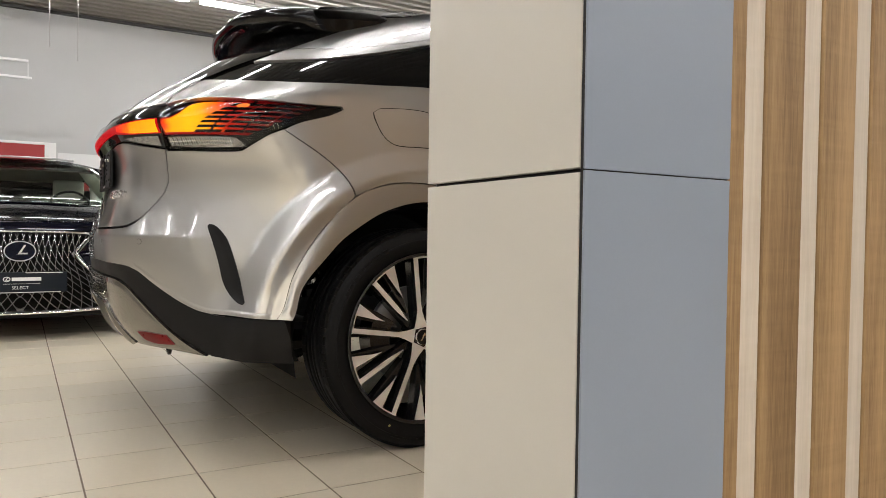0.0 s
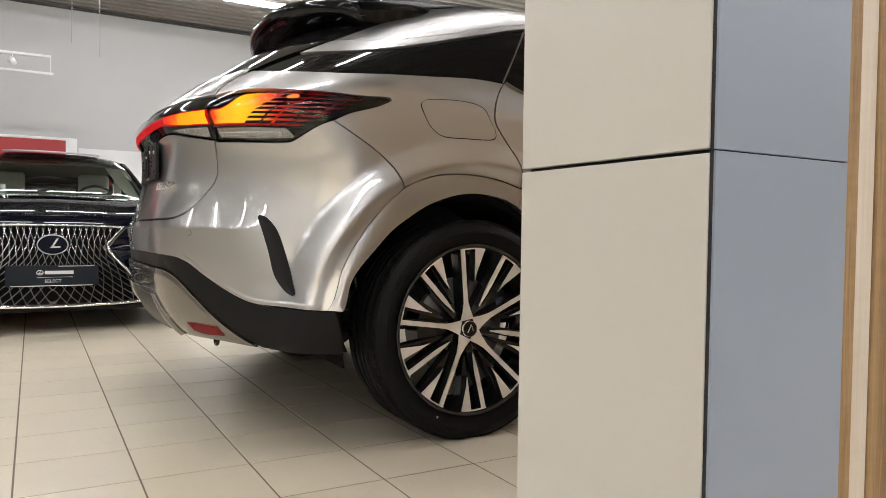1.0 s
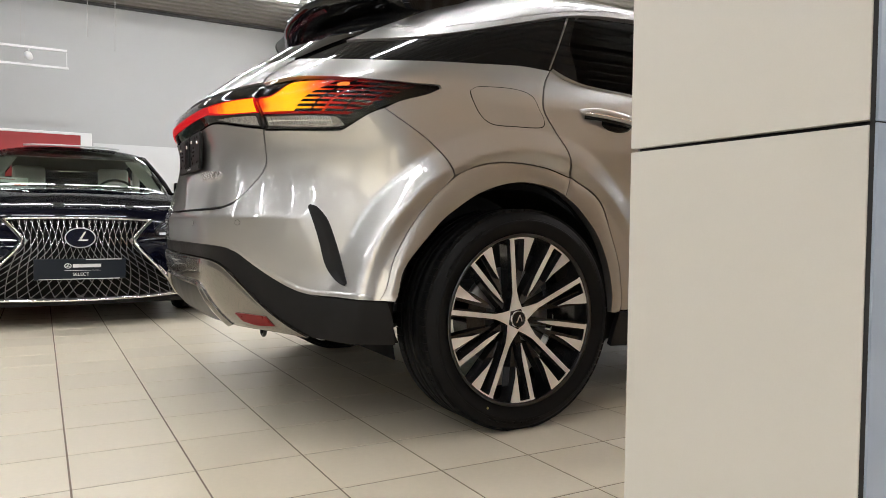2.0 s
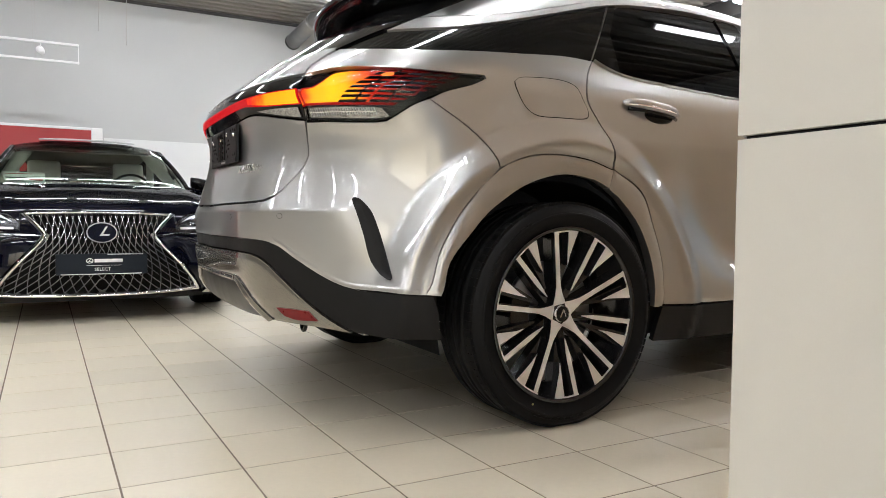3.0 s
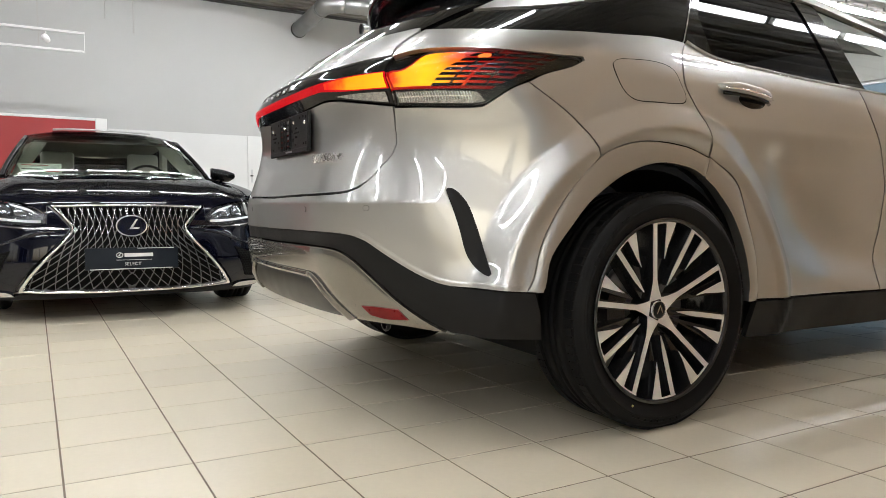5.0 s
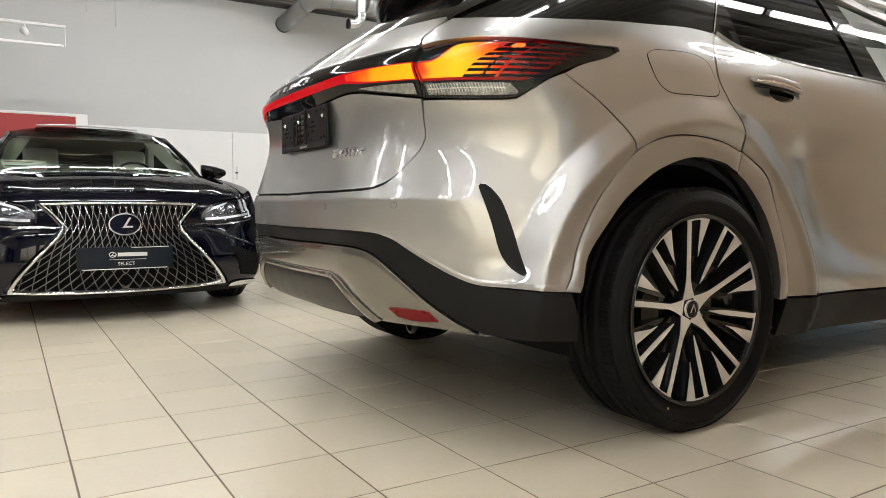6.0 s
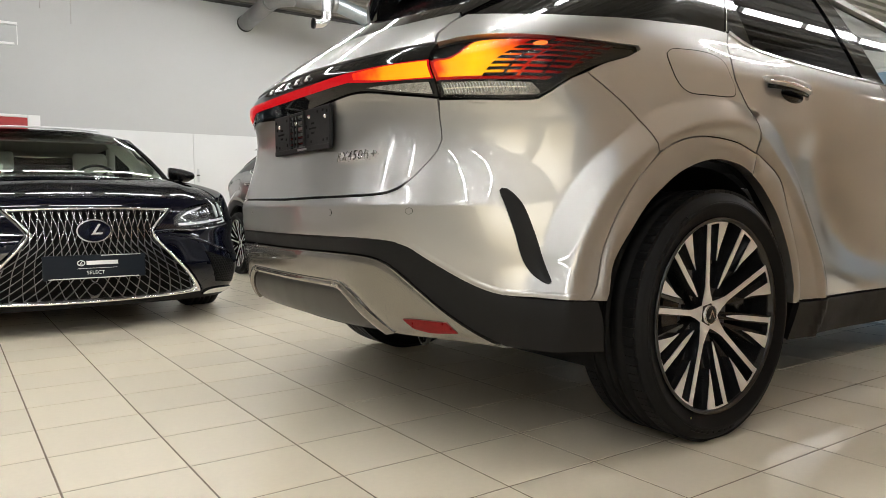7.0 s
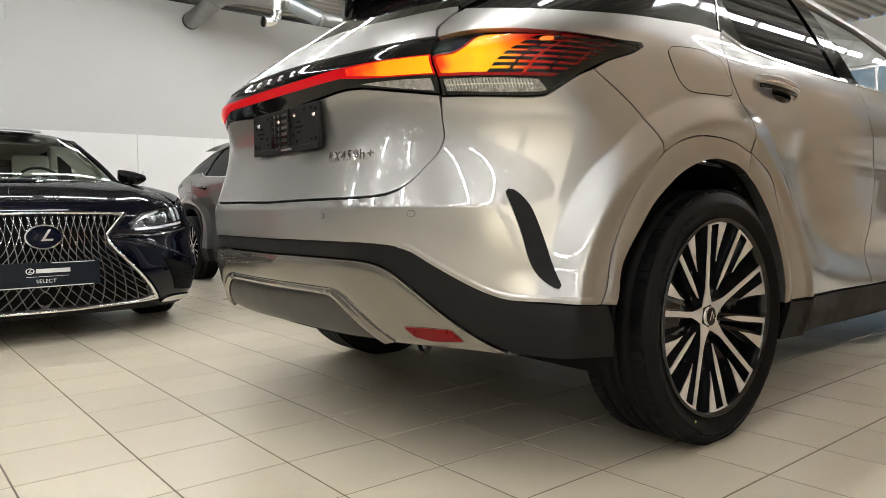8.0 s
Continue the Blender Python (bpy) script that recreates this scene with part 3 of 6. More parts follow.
GATE_R = [(0.682, 1.14), (0.684, 0.992), (0.676, 0.937), (0.676, 0.886), (0.664, 0.855), (0.631, 0.811), (0.605, 0.779), (0.579, 0.761), (0.55, 0.749), (0.478, 0.743), (0.219, 0.74), (0, 0.737)]

# inner hull that shows only as black joints, with open wheel arches
def hull(mirror):
    arch = [(s, z) for s, z in ARCH]
    front = [(s + 2.86, z) for s, z in ARCH]
    low = [(0, .30), (.9, .31)] + arch + [(1.9, .27), (3.6, .27)] + [(p[0], p[1]) for p in front] + [(5.0, .3), (5.49, .3)]
    top = [(5.49, .95), (5.0, 1.0), (4.4, 1.05), (3.5, 1.12), (2.6, 1.14), (1.6, 1.22), (.9, 1.20), (0, 1.15)]
    ring = []
    for a, b in zip(low + top, (low + top)[1:] + low[:1]):
        k = max(1, int(math.dist(a, b) / .03))
        ring += [(a[0] + (b[0] - a[0]) * i / k, a[1] + (b[1] - a[1]) * i / k) for i in range(k)]
    sheet("inner_shell", rx_skin, ring, M_HOLLOW, RX, "", -.05, .004, .03, 0, mirror, closed_curve=False)


for side in (False, True):
    hull(side)
    L = dict(mirror=side)
    # bumper skin up to the lamp
    if not side:
        sheet("bumper_cover", rx_skin, both([(0, .732), (.219, .735), (.478, .738), (.550, .744), (.579, .756), (.605, .780), (.631, .812), (.664, .856), (.676, .887), (.676, .937), (.684, .989), (.684, .989), (.752, .987), (.827, .984), (.903, .987), (.930, 1.003), (.994, 1.041), (1.036, 1.058), (1.036, 1.058), (1.14, .940), (1.173, .853), (1.173, .853)]
          + ARCH_OUT[3::-1] + [(.985, .462), (.906, .470), (.823, .477), (.785, .489), (.734, .517), (.656, .570), (.599, .607), (.534, .620), (.358, .623), (0, .622), (0, .622)]), M_PAINT, RX, "", grid=.010)
    # quarter panel above lamp and arch
    sheet("quarter_panel", rx_skin, [(.680, 1.142), (.719, 1.153), (.783, 1.157), (.928, 1.151), (1.105, 1.145), (1.168, 1.147), (1.182, 1.137), (1.159, 1.114), (1.082, 1.082), (1.038, 1.058), (1.038, 1.058), (1.142, .941), (1.175, .855), (1.175, .855), (1.263, .892), (1.371, .907), (1.523, .896), (1.625, .868), (1.625, .868),
          (1.632, .930), (1.634, 1), (1.624, 1.1), (1.601, 1.19), (1.578, 1.254), (1.578, 1.254), (1.41, 1.258), (1.268, 1.25), (1.066, 1.233), (.944, 1.224), (.807, 1.227), (.700, 1.237), (.649, 1.242), (.649, 1.242), (.644, 1.212), (.654, 1.177)], M_PAINT, RX, "", grid=.03 if side else .012, **L)
    flap = [(1.295, 1.139), (1.299, 1.15), (1.325, 1.156), (1.448, 1.16), (1.534, 1.15), (1.585, 1.125), (1.612, 1.075), (1.597, 1.043), (1.566, 1.032), (1.455, 1.03), (1.38, 1.032), (1.354, 1.048), (1.337, 1.096)]
    sheet("flap_joint", rx_skin, flap, M_HOLLOW, RX, "", .0006, .004, .022, -.0022, **L)
    sheet("fuel_flap", rx_skin, flap, M_PAINT, RX, "", .0014, .004, .022, .0006, **L)
    # wheel arch moulding, in two pieces that meet at the door
    inner = [(s, z) for s, z in ARCH[1:-1]]
    sheet("arch_moulding", rx_skin, ARCH_OUT[:9] + [(1.629, .864), (1.606, .802), (1.606, .802)] + [p for p in inner[::-1] if p[0] < 1.6], M_PAINT, RX, "", .002, .035, .014, .0006, dome=.006, **L)
    sheet("arch_moulding", rx_skin, [(1.608, .800), (1.633, .864), (1.633, .864)] + ARCH_OUT[9:] + [(1.8, .385), (1.8, .385)] + [p for p in inner[::-1] if p[0] > 1.61 and p[1] > .40], M_PAINT, RX, "", .002, .035, .014, -.0015, dome=.006, **L)
    # lower cladding behind the wheel, and the sill
    if not side:
        sheet("lower_cladding", rx_skin, both([(0, .620), (.385, .621), (.560, .618), (.618, .603), (.672, .566), (.749, .513), (.799, .485), (.836, .473), (.917, .466), (1.012, .457), (1.012, .457), (1.020, .400), (1.010, .318), (1.010, .318), (.901, .325), (.811, .335), (.811, .335), (.751, .378), (.693, .430), (.617, .506), (.559, .555), (.506, .573), (.379, .578), (0, .577), (0, .577)]), M_CLAD, RX, "matte black plastic cladding", -.004, .012)
    if not side:
        for sg in (False, True):
            lip = [(.585, .6115), (.613, .601), (.656, .5705), (.734, .5175), (.785, .4895), (.823, .4775), (.906, .4705), (.984, .4625)]
            sheet("bumper_lip", rx_skin, [lip[0]] + lip + [lip[-1]] * 2 + [(s + .004, z + .017) for s, z in lip[::-1]] + [(lip[0][0] + .004, lip[0][1] + .017)], M_PAINT, RX, "", .0005, .006, .010, 0, mirror=sg, dome=.0065)
        sheet("bumper_garnish", rx_skin, both([(0, .574), (.380, .575), (.507, .570), (.560, .552), (.618, .503), (.693, .427), (.751, .375), (.801, .338), (.801, .338), (.707, .349), (.622, .353), (.543, .356), (.543, .356), (.465, .437), (.408, .477), (.356, .481), (0, .480), (0, .480)]), M_GARNISH, RX, "", .003, .016, dome=.007)
    if not side:
        sheet("garnish_lip", rx_skin, both([(0, .492), (.314, .492), (.385, .489), (.452, .450), (.556, .362), (.556, .362), (.524, .352), (.524, .352), (.428, .430), (.368, .469), (.314, .473), (0, .473), (0, .473)]), M_GARNISH, RX, "", .010, .02, .008, 0, dome=.012)
    sheet("reflector", rx_skin, [(.594, .407), (.594, .407), (.635, .407), (.697, .403), (.697, .403), (.718, .374), (.718, .374), (.656, .373), (.615, .382), (.615, .382)], material("red_reflector", (.17, .004, .006), .3, 0, .3, 60, 300, spec=.25), RX, "red plastic reflector", .0125, .012, .01, 0, **L)
    if not side:
        sheet("lower_valance", rx_skin, both([(0, .474), (.355, .475), (.408, .471), (.465, .432), (.536, .355), (.536, .355), (.359, .349), (.080, .350), (0, .350), (0, .350)]), M_VALANCE, RX, "satin dark grey lower valance", -.006, .02, dome=.01)
    sheet("sill_cladding", rx_skin, [(1.835, .383), (1.835, .383), (2.159, .374), (2.678, .364), (3.398, .364), (3.98, .372), (3.98, .372), (3.95, .250), (3.95, .250), (2.698, .235), (2.198, .240), (1.772, .255), (1.772, .255)], M_CLAD, RX, "matte black sill", .004, .02, **L)
    # doors
    sheet("rear_door", rx_skin, [(1.583, 1.252), (1.583, 1.252), (1.682, 1.227), (1.815, 1.207), (2.049, 1.192), (2.417, 1.176), (2.785, 1.166), (2.785, 1.166), (2.726, 1), (2.689, .800), (2.665, .550), (2.659, .370), (2.659, .370), (2.159, .380), (1.845, .390), (1.845, .390), (1.853, .450), (1.852, .560), (1.812, .683), (1.752, .795), (1.632, .869), (1.632, .869), (1.637, .930), (1.639, 1), (1.629, 1.1), (1.606, 1.19)], M_PAINT, RX, "", grid=.03 if side else .013, **L)
    sheet("front_door", rx_skin, [(2.79, 1.166), (2.79, 1.166), (3.192, 1.16), (3.6, 1.148), (3.86, 1.13), (3.86, 1.13), (3.9, .950), (3.91, .600), (3.9, .375), (3.9, .375), (3.299, .367), (2.664, .370), (2.664, .370), (2.67, .550), (2.694, .800), (2.731, 1)], M_PAINT, RX, "", grid=.03 if side else .02, **L)
    f = [(s + 2.86, z) for s, z in ARCH]
    sheet("front_wing", rx_skin, [(3.865, 1.13), (3.865, 1.13), (3.905, .950), (3.915, .600), (3.905, .375), (3.905, .375)] + [(3.86, .400), (3.9, .600), (4, .730), (4.13, .810), (4.27, .842), (4.4, .830), (4.53, .765), (4.62, .670), (4.66, .560), (4.665, .450), (4.66, .380), (4.66, .380), (5.45, .380), (5.49, .380), (5.49, .380), (5.49, .930), (5.49, .930), (5, 1), (4.5, 1.06)][1:], M_PAINT, RX, "", **L)
    # side glass, pillars and frames, drawn in (x, z) along the car
    sheet("quarter_glass", rx_skin, xz([(.618, 1.238), (.618, 1.238), (.778, 1.314), (.778, 1.314), (.950, 1.321), (1.148, 1.362), (1.41, 1.437), (1.672, 1.513), (1.672, 1.513), (1.478, 1.262), (1.478, 1.262), (1.338, 1.255), (1.195, 1.244), (.963, 1.222), (.735, 1.224)]), M_BLACK, RX, "dark privacy glass", -.004, .006, closed_curve=False, **L)
    sheet("door_pillar", rx_skin, xz([(1.486, 1.261), (1.486, 1.261), (1.682, 1.516), (1.682, 1.516), (1.725, 1.524), (1.725, 1.524), (1.628, 1.385), (1.628, 1.385), (1.604, 1.216), (1.604, 1.216), (1.54, 1.236)]), M_BLACK, RX, "gloss black pillar", -.005, .01, .012, .001, closed_curve=False, **L)
    sheet("window_trim", rx_skin, xz([(1.479, 1.262), (1.479, 1.262), (1.675, 1.514), (1.675, 1.514), (1.681, 1.515), (1.681, 1.515), (1.484, 1.260), (1.484, 1.260)]), M_CHROME, RX, "bright window strip", -.001, .006, .02, 0, closed_curve=False, **L)
    sheet("side_window", rx_skin, xz([(1.609, 1.216), (1.609, 1.216), (1.633, 1.385), (1.633, 1.385), (1.732, 1.525), (1.95, 1.552), (2.18, 1.563), (2.32, 1.560), (2.32, 1.560), (2.31, 1.186), (2.31, 1.186), (1.96, 1.188), (1.75, 1.197)]), M_TINT, RX, "tinted window glass", -.012, .005, closed_curve=False, **L)
    sheet("door_pillar", rx_skin, xz([(2.306, 1.178), (2.306, 1.178), (2.312, 1.566), (2.312, 1.566), (2.435, 1.560), (2.435, 1.560), (2.47, 1.172), (2.47, 1.172)]), M_BLACK, RX, "gloss black pillar", -.005, .01, .016, .001, closed_curve=False, **L)
    sheet("side_window", rx_skin, xz([(2.465, 1.176), (2.465, 1.176), (2.43, 1.552), (2.43, 1.552), (2.64, 1.511), (2.85, 1.472), (3.05, 1.40), (3.2, 1.32), (3.38, 1.17), (3.38, 1.17), (2.9, 1.165)]), M_GLASS, RX, "clear window glass", -.012, .005, closed_curve=False, **L)
    sheet("window_trim", rx_skin, [(1.584, 1.263), (1.696, 1.236), (1.822, 1.215), (2.055, 1.202), (2.417, 1.185), (2.79, 1.176), (3.86, 1.14), (3.86, 1.14), (3.86, 1.13), (3.86, 1.13), (2.79, 1.166), (2.417, 1.176), (2.049, 1.192), (1.815, 1.207), (1.682, 1.227), (1.583, 1.252), (1.583, 1.252)], M_CHROME, RX, "bright window strip", .003, .01, .01, .0, **L)
    sheet("window_frame", rx_skin, xz([(.782, 1.317), (.782, 1.317), (.900, 1.377), (.900, 1.377), (1.096, 1.388), (1.26, 1.422), (1.417, 1.466), (1.618, 1.523), (1.9, 1.578), (2.2, 1.607), (2.431, 1.600), (2.603, 1.562), (2.815, 1.513), (2.987, 1.475), (3.2, 1.40), (3.5, 1.17), (3.5, 1.17),
          (3.385, 1.17), (3.385, 1.17), (3.2, 1.325), (3.05, 1.405), (2.85, 1.477), (2.64, 1.516), (2.43, 1.557), (2.18, 1.567), (1.95, 1.556), (1.70, 1.523), (1.41, 1.441), (1.148, 1.366), (.950, 1.325)]), M_PAINT, RX, "", .002, .02, .014, .001, closed_curve=False, **L)
    sheet("roof_side", rx_skin, xz([(.906, 1.382), (.906, 1.382), (1.055, 1.456), (1.231, 1.543), (1.231, 1.543), (1.236, 1.60), (1.236, 1.60), (1.6, 1.628), (2.1, 1.632), (2.43, 1.612), (2.7, 1.555), (2.7, 1.555), (2.603, 1.564), (2.431, 1.603), (2.2, 1.610), (1.9, 1.581), (1.618, 1.526), (1.417, 1.469), (1.26, 1.425), (1.096, 1.391)]), M_PAINT, RX, "", 0, .012, .016, closed_curve=False, **L)
    fin = [tuple(p) for p in xz([(.612, 1.237), (.747, 1.309), (.902, 1.379), (1.055, 1.453), (1.228, 1.539), (1.228, 1.539), (1.228, 1.60), (1.228, 1.60)], False)]
    sheet("pillar_fin", rx_skin, fin + [tuple(p) for p in curve([(.62, 1.60), (.50, 1.56), (.408, 1.475), (.533, 1.349), (.600, 1.268)], False)], M_BLACK, RX, "gloss black rear pillar fin", .003, .02, .012, closed_curve=False, **L)
    # lamp housing
    lamp = sheet("tail_lamp", rx_skin, LAMP, M_BLACK, RX, "lit tail lamp with orange and red elements", -.016, .01, .016, .001, **L)
    sheet("lens", rx_skin, LAMP, M_LENS, lamp, "clear outer lens", .002, .014, .016, .002, **L)
    M_CLEARL = M_CLEARL if side else material("clear_lamp_optic", (.45, .45, .45), .16, .8, .6, 60, 260, bump=.003)
    sheet("red_outline", rx_skin, [(.6935, 1.038), (.6935, 1.038), (.6935, 1.096), (.725, 1.099), (.747, 1.116), (.757, 1.145), (.802, 1.152), (1.02, 1.147), (1.105, 1.139), (1.105, 1.139), (1.060, 1.098), (.980, 1.056), (.935, 1.033), (.935, 1.033), (.830, 1.034)], M_DIMRED, lamp, "", -.0125, .002, .009, 0, **L)
    sheet("amber_element", rx_skin, [(.698, 1.045), (.698, 1.045), (.699, 1.086), (.735, 1.093), (.757, 1.113), (.768, 1.141), (.803, 1.147), (.900, 1.146), (1.02, 1.142), (1.095, 1.135), (1.095, 1.135), (1.060, 1.104), (.980, 1.062), (.930, 1.041), (.930, 1.041), (.816, 1.043)], M_AMBER, lamp, "glowing panel that fades from amber to dark red", -.0085, .003, .008, 0, **L)
    # dark louvres before the glowing panel: stepped rows and slanting uprights
    for k in range(7):
        z, s0 = 1.1405 - .0150 * k, .893 - .0150 * k
        s1 = min(1.118 - .021 * k, 1.10)
        for c in range(5):
            a0, a1 = s0 + .052 * c + (.030 if c else 0), min(s0 + .052 * (c + 1) + .022, s1)
            if a1 - a0 > .012:
                sheet("louvre", rx_skin, [(a0, z), (a0, z), (a1, z - .0005), (a1, z - .0005), (a1 - .009, z - .0088), (a1 - .009, z - .0088), (a0 - .009, z - .0083), (a0 - .009, z - .0083)], M_BLACK, lamp, "", -.0055, .003, .02, 0, **L)
    for c in range(2):
        top = .940 + .085 * c
        for z0, z1 in ((1.147, 1.120), (1.120, 1.092), (1.092, 1.064), (1.064, 1.040)):
            a0, a1 = top - (1.147 - z0), top - (1.147 - z1)
            if a1 + .008 < .93 + (z1 - 1.036) * 1.72 and a1 > .83:
                sheet("upright", rx_skin, [(a0, z0), (a0, z0), (a0 + .007, z0), (a0 + .007, z0), (a1 + .007, z1), (a1 + .007, z1), (a1, z1), (a1, z1)], M_BLACK, lamp, "", -.0052, .003, .02, 0, **L)
    sheet("indicator_bulb", rx_skin, [(.903, 1.131), (.908, 1.137), (.920, 1.139), (.932, 1.137), (.935, 1.132), (.928, 1.127), (.912, 1.126)], M_BULB, lamp, "bright orange bulb spot", -.0045, .003, .02, 0, **L)
    sheet("clear_element", rx_skin, [(.697, 1.031), (.697, 1.031), (.810, 1.029), (.900, 1.025), (.900, 1.025), (.912, 1.001), (.892, .996), (.892, .996), (.810, .995), (.697, 1.002), (.697, 1.002)], M_CLEARL, lamp, "clear reversing lamp", -.012, .004, .01, 0, **L)
    for k in range(26):
        s0 = .704 + .0071 * k
        sheet("optic_rib", rx_skin, [(s0, 1.028), (s0, 1.028), (s0 + .0016, 1.028), (s0 + .0016, 1.028), (s0 + .0016, 1.004 + .005 * (k % 3 == 1)), (s0 + .0016, 1.004 + .005 * (k % 3 == 1)), (s0, 1.004), (s0, 1.004)], M_SILVER, lamp, "", -.009 + .002 * (k % 2), .003, .02, 0, **L)
    sheet("optic_rail", rx_skin, [(.702, 1.0185), (.702, 1.0185), (.885, 1.0165), (.885, 1.0165), (.885, 1.0135), (.885, 1.0135), (.702, 1.0150), (.702, 1.0150)], M_CHROME, lamp, "", -.006, .004, .02, 0, **L)

# tailgate
sheet("tailgate", rx_skin, both([(0, 1.012), (.173, 1.017), (.320, 1.026), (.457, 1.032), (.583, 1.012), (.681, .994), (.681, .994)] + GATE_R[2:]), M_PAINT, RX, "", grid=.010, gap=.0016)
band = [(0, 1.135), (.196, 1.141), (.342, 1.135), (.458, 1.134), (.579, 1.139), (.681, 1.143), (.681, 1.143), (.689, 1.051), (.683, .997), (.683, .997), (.583, 1.016), (.457, 1.036), (.320, 1.03), (.173, 1.022), (0, 1.017)]
light_band = sheet("light_band", rx_skin, both(band), M_BLACK, RX, "gloss black light band across the tailgate", -.004, .02)
sheet("light_strip", rx_skin, both([(0, 1.086), (.229, 1.086), (.423, 1.091), (.423, 1.091), (.424, 1.065), (.424, 1.065), (.228, 1.061), (0, 1.06)]), M_REDGLOW, light_band, "glowing red light strip", .001, .006, .012, 0)
for sg in (False, True):
    sheet("light_strip", rx_skin, [(.421, 1.091), (.421, 1.091), (.540, 1.093), (.687, 1.093), (.687, 1.093), (.687, 1.045), (.687, 1.045), (.540, 1.052), (.422, 1.065), (.422, 1.065)], M_REDGLOW, light_band, "", .001, .006, .012, 0, mirror=sg)
    sheet("amber_element", rx_skin, [(.60, 1.083), (.60, 1.083), (.66, 1.083), (.66, 1.083), (.66, 1.056), (.66, 1.056), (.60, 1.060), (.60, 1.060)] if sg else [(.450, 1.086), (.450, 1.086), (.570, 1.0895), (.684, 1.0895), (.684, 1.0895), (.684, 1.0485), (.684, 1.0485), (.570, 1.054), (.452, 1.069), (.452, 1.069)], M_BANDLIT, light_band, "", .0025, .003, .012, 0, mirror=sg)
    sheet("clear_element", rx_skin, [(.490, 1.042), (.490, 1.042), (.577, 1.041), (.674, 1.037), (.674, 1.037), (.674, 1.006), (.674, 1.006), (.597, 1.019)], M_CLEARL, light_band, "clear reversing lamp", .001, .004, .01, 0, mirror=sg)
sheet("tailgate", rx_skin, both([(0, 1.257), (.200, 1.257), (.447, 1.247), (.553, 1.252), (.615, 1.255), (.635, 1.237), (.640, 1.212), (.649, 1.177), (.658, 1.164), (.673, 1.146), (.673, 1.146), (.577, 1.141), (.457, 1.136), (.347, 1.136), (.213, 1.14), (0, 1.143)]), M_PAINT, RX, "")
sheet("rear_window", rx_skin, both([(0, 1.54), (.400, 1.54), (.490, 1.53), (.450, 1.435), (.567, 1.316), (.604, 1.264), (.554, 1.257), (.448, 1.252), (.200, 1.262), (0, 1.262)]), M_BLACK, RX, "dark rear window", -.004, .008)

# roof, spoiler, floor pan
def rx_roof():
    bm = bmesh.new()
    n, m = 30, 16
    for low, name, mat in ((0, "roof", M_PAINT), (.05, "headliner", M_CLAD)):
        bm = bmesh.new()
        grid = []
        for i in range(n + 1):
            x = 1.02 + 2.0 * i / n
            z0 = float(np.interp(x, (1.02, 1.236, 1.6, 2.1, 2.43, 2.7, 3.02), (1.545, 1.59, 1.618, 1.622, 1.602, 1.55, 1.46)))
            edge = float(HALF_W(z0)) * .985 - .03 - (.05 if low else 0)
            bulge = float(np.interp(x, (1.02, 1.5, 2.4, 3.02), (.03, .055, .075, .10)))
            grid.append([bm.verts.new((x, RX_Y + edge * (2 * j / m - 1), z0 - low + bulge * (1 - abs(2 * j / m - 1) ** 2.4))) for j in range(m + 1)])
        for a, b in zip(grid, grid[1:]):
            for j in range(m):
                bm.faces.new((a[j], b[j], b[j + 1], a[j + 1])).smooth = True
        bmesh.ops.solidify(bm, geom=bm.faces[:], thickness=.012)
        part(name, bm, mat, RX, "" if not low else "dark grey headliner")


def rx_spoiler():
    bm = bmesh.new()
    pod = curve([(0, -.014), (.014, .002), (.07, .016), (.2, .028), (.36, .030), (.37, -.02), (.30, -.085), (.19, -.105), (.09, -.088), (.025, -.058), (.002, -.034)], True, .02)
    rings = []
    for j in range(41):
        v = -1 + 2 * j / 40
        v = math.copysign(1 - (1 - abs(v)) ** 1.5, v)
        scale = 1 - .55 * max(0, (abs(v) - .93) / .07) ** 2.2
        xt, zt = .812 + .172 * abs(v) ** 2.5, 1.606 - .070 * abs(v) ** 2.6
        rings.append([bm.verts.new((xt + .16 + (q[0] - .16) * scale, RX_Y - .61 * v, zt - .03 + (q[1] + .03) * scale)) for q in pod])
    n = len(pod)
    for a, b in zip(rings, rings[1:]):
        for k in range(n):
            bm.faces.new((a[k], a[(k + 1) % n], b[(k + 1) % n], b[k])).smooth = True
    for ring in (rings[0], rings[-1]):
        bm.faces.new(ring)
    bmesh.ops.recalc_face_normals(bm, faces=bm.faces[:])
    part("spoiler", bm, M_BLACK, RX, "gloss black roof spoiler")
    # high brake lamp under the trailing edge
    bm = bmesh.new()
    for j in range(12):
        v0, v1 = -.4 + .8 * j / 12, -.4 + .8 * (j + 1) / 12
        p = [Vector((.826 + .172 * abs(v) ** 2.5, RX_Y - .61 * v, 1.606 - .06 - .070 * abs(v) ** 2.6)) for v in (v0, v1)]
        q = [bm.verts.new(c) for c in (p[0], p[1], p[1] + Vector((.012, 0, -.010)), p[0] + Vector((.012, 0, -.010)))]
        bm.faces.new(q)
    bmesh.ops.remove_doubles(bm, verts=bm.verts[:], dist=1e-5)
    bmesh.ops.solidify(bm, geom=bm.faces[:], thickness=.004)
    part("brake_lamp", bm, material("dark_red_lens", (.10, .006, .008), .12, 0, .1, coat=1), RX, "unlit dark red high brake lamp")


rx_roof()
rx_spoiler()
part("floor_pan", box((.80, RX_Y - .62, .335), (4.9, RX_Y + .62, .38), .02), M_HOLLOW, RX)

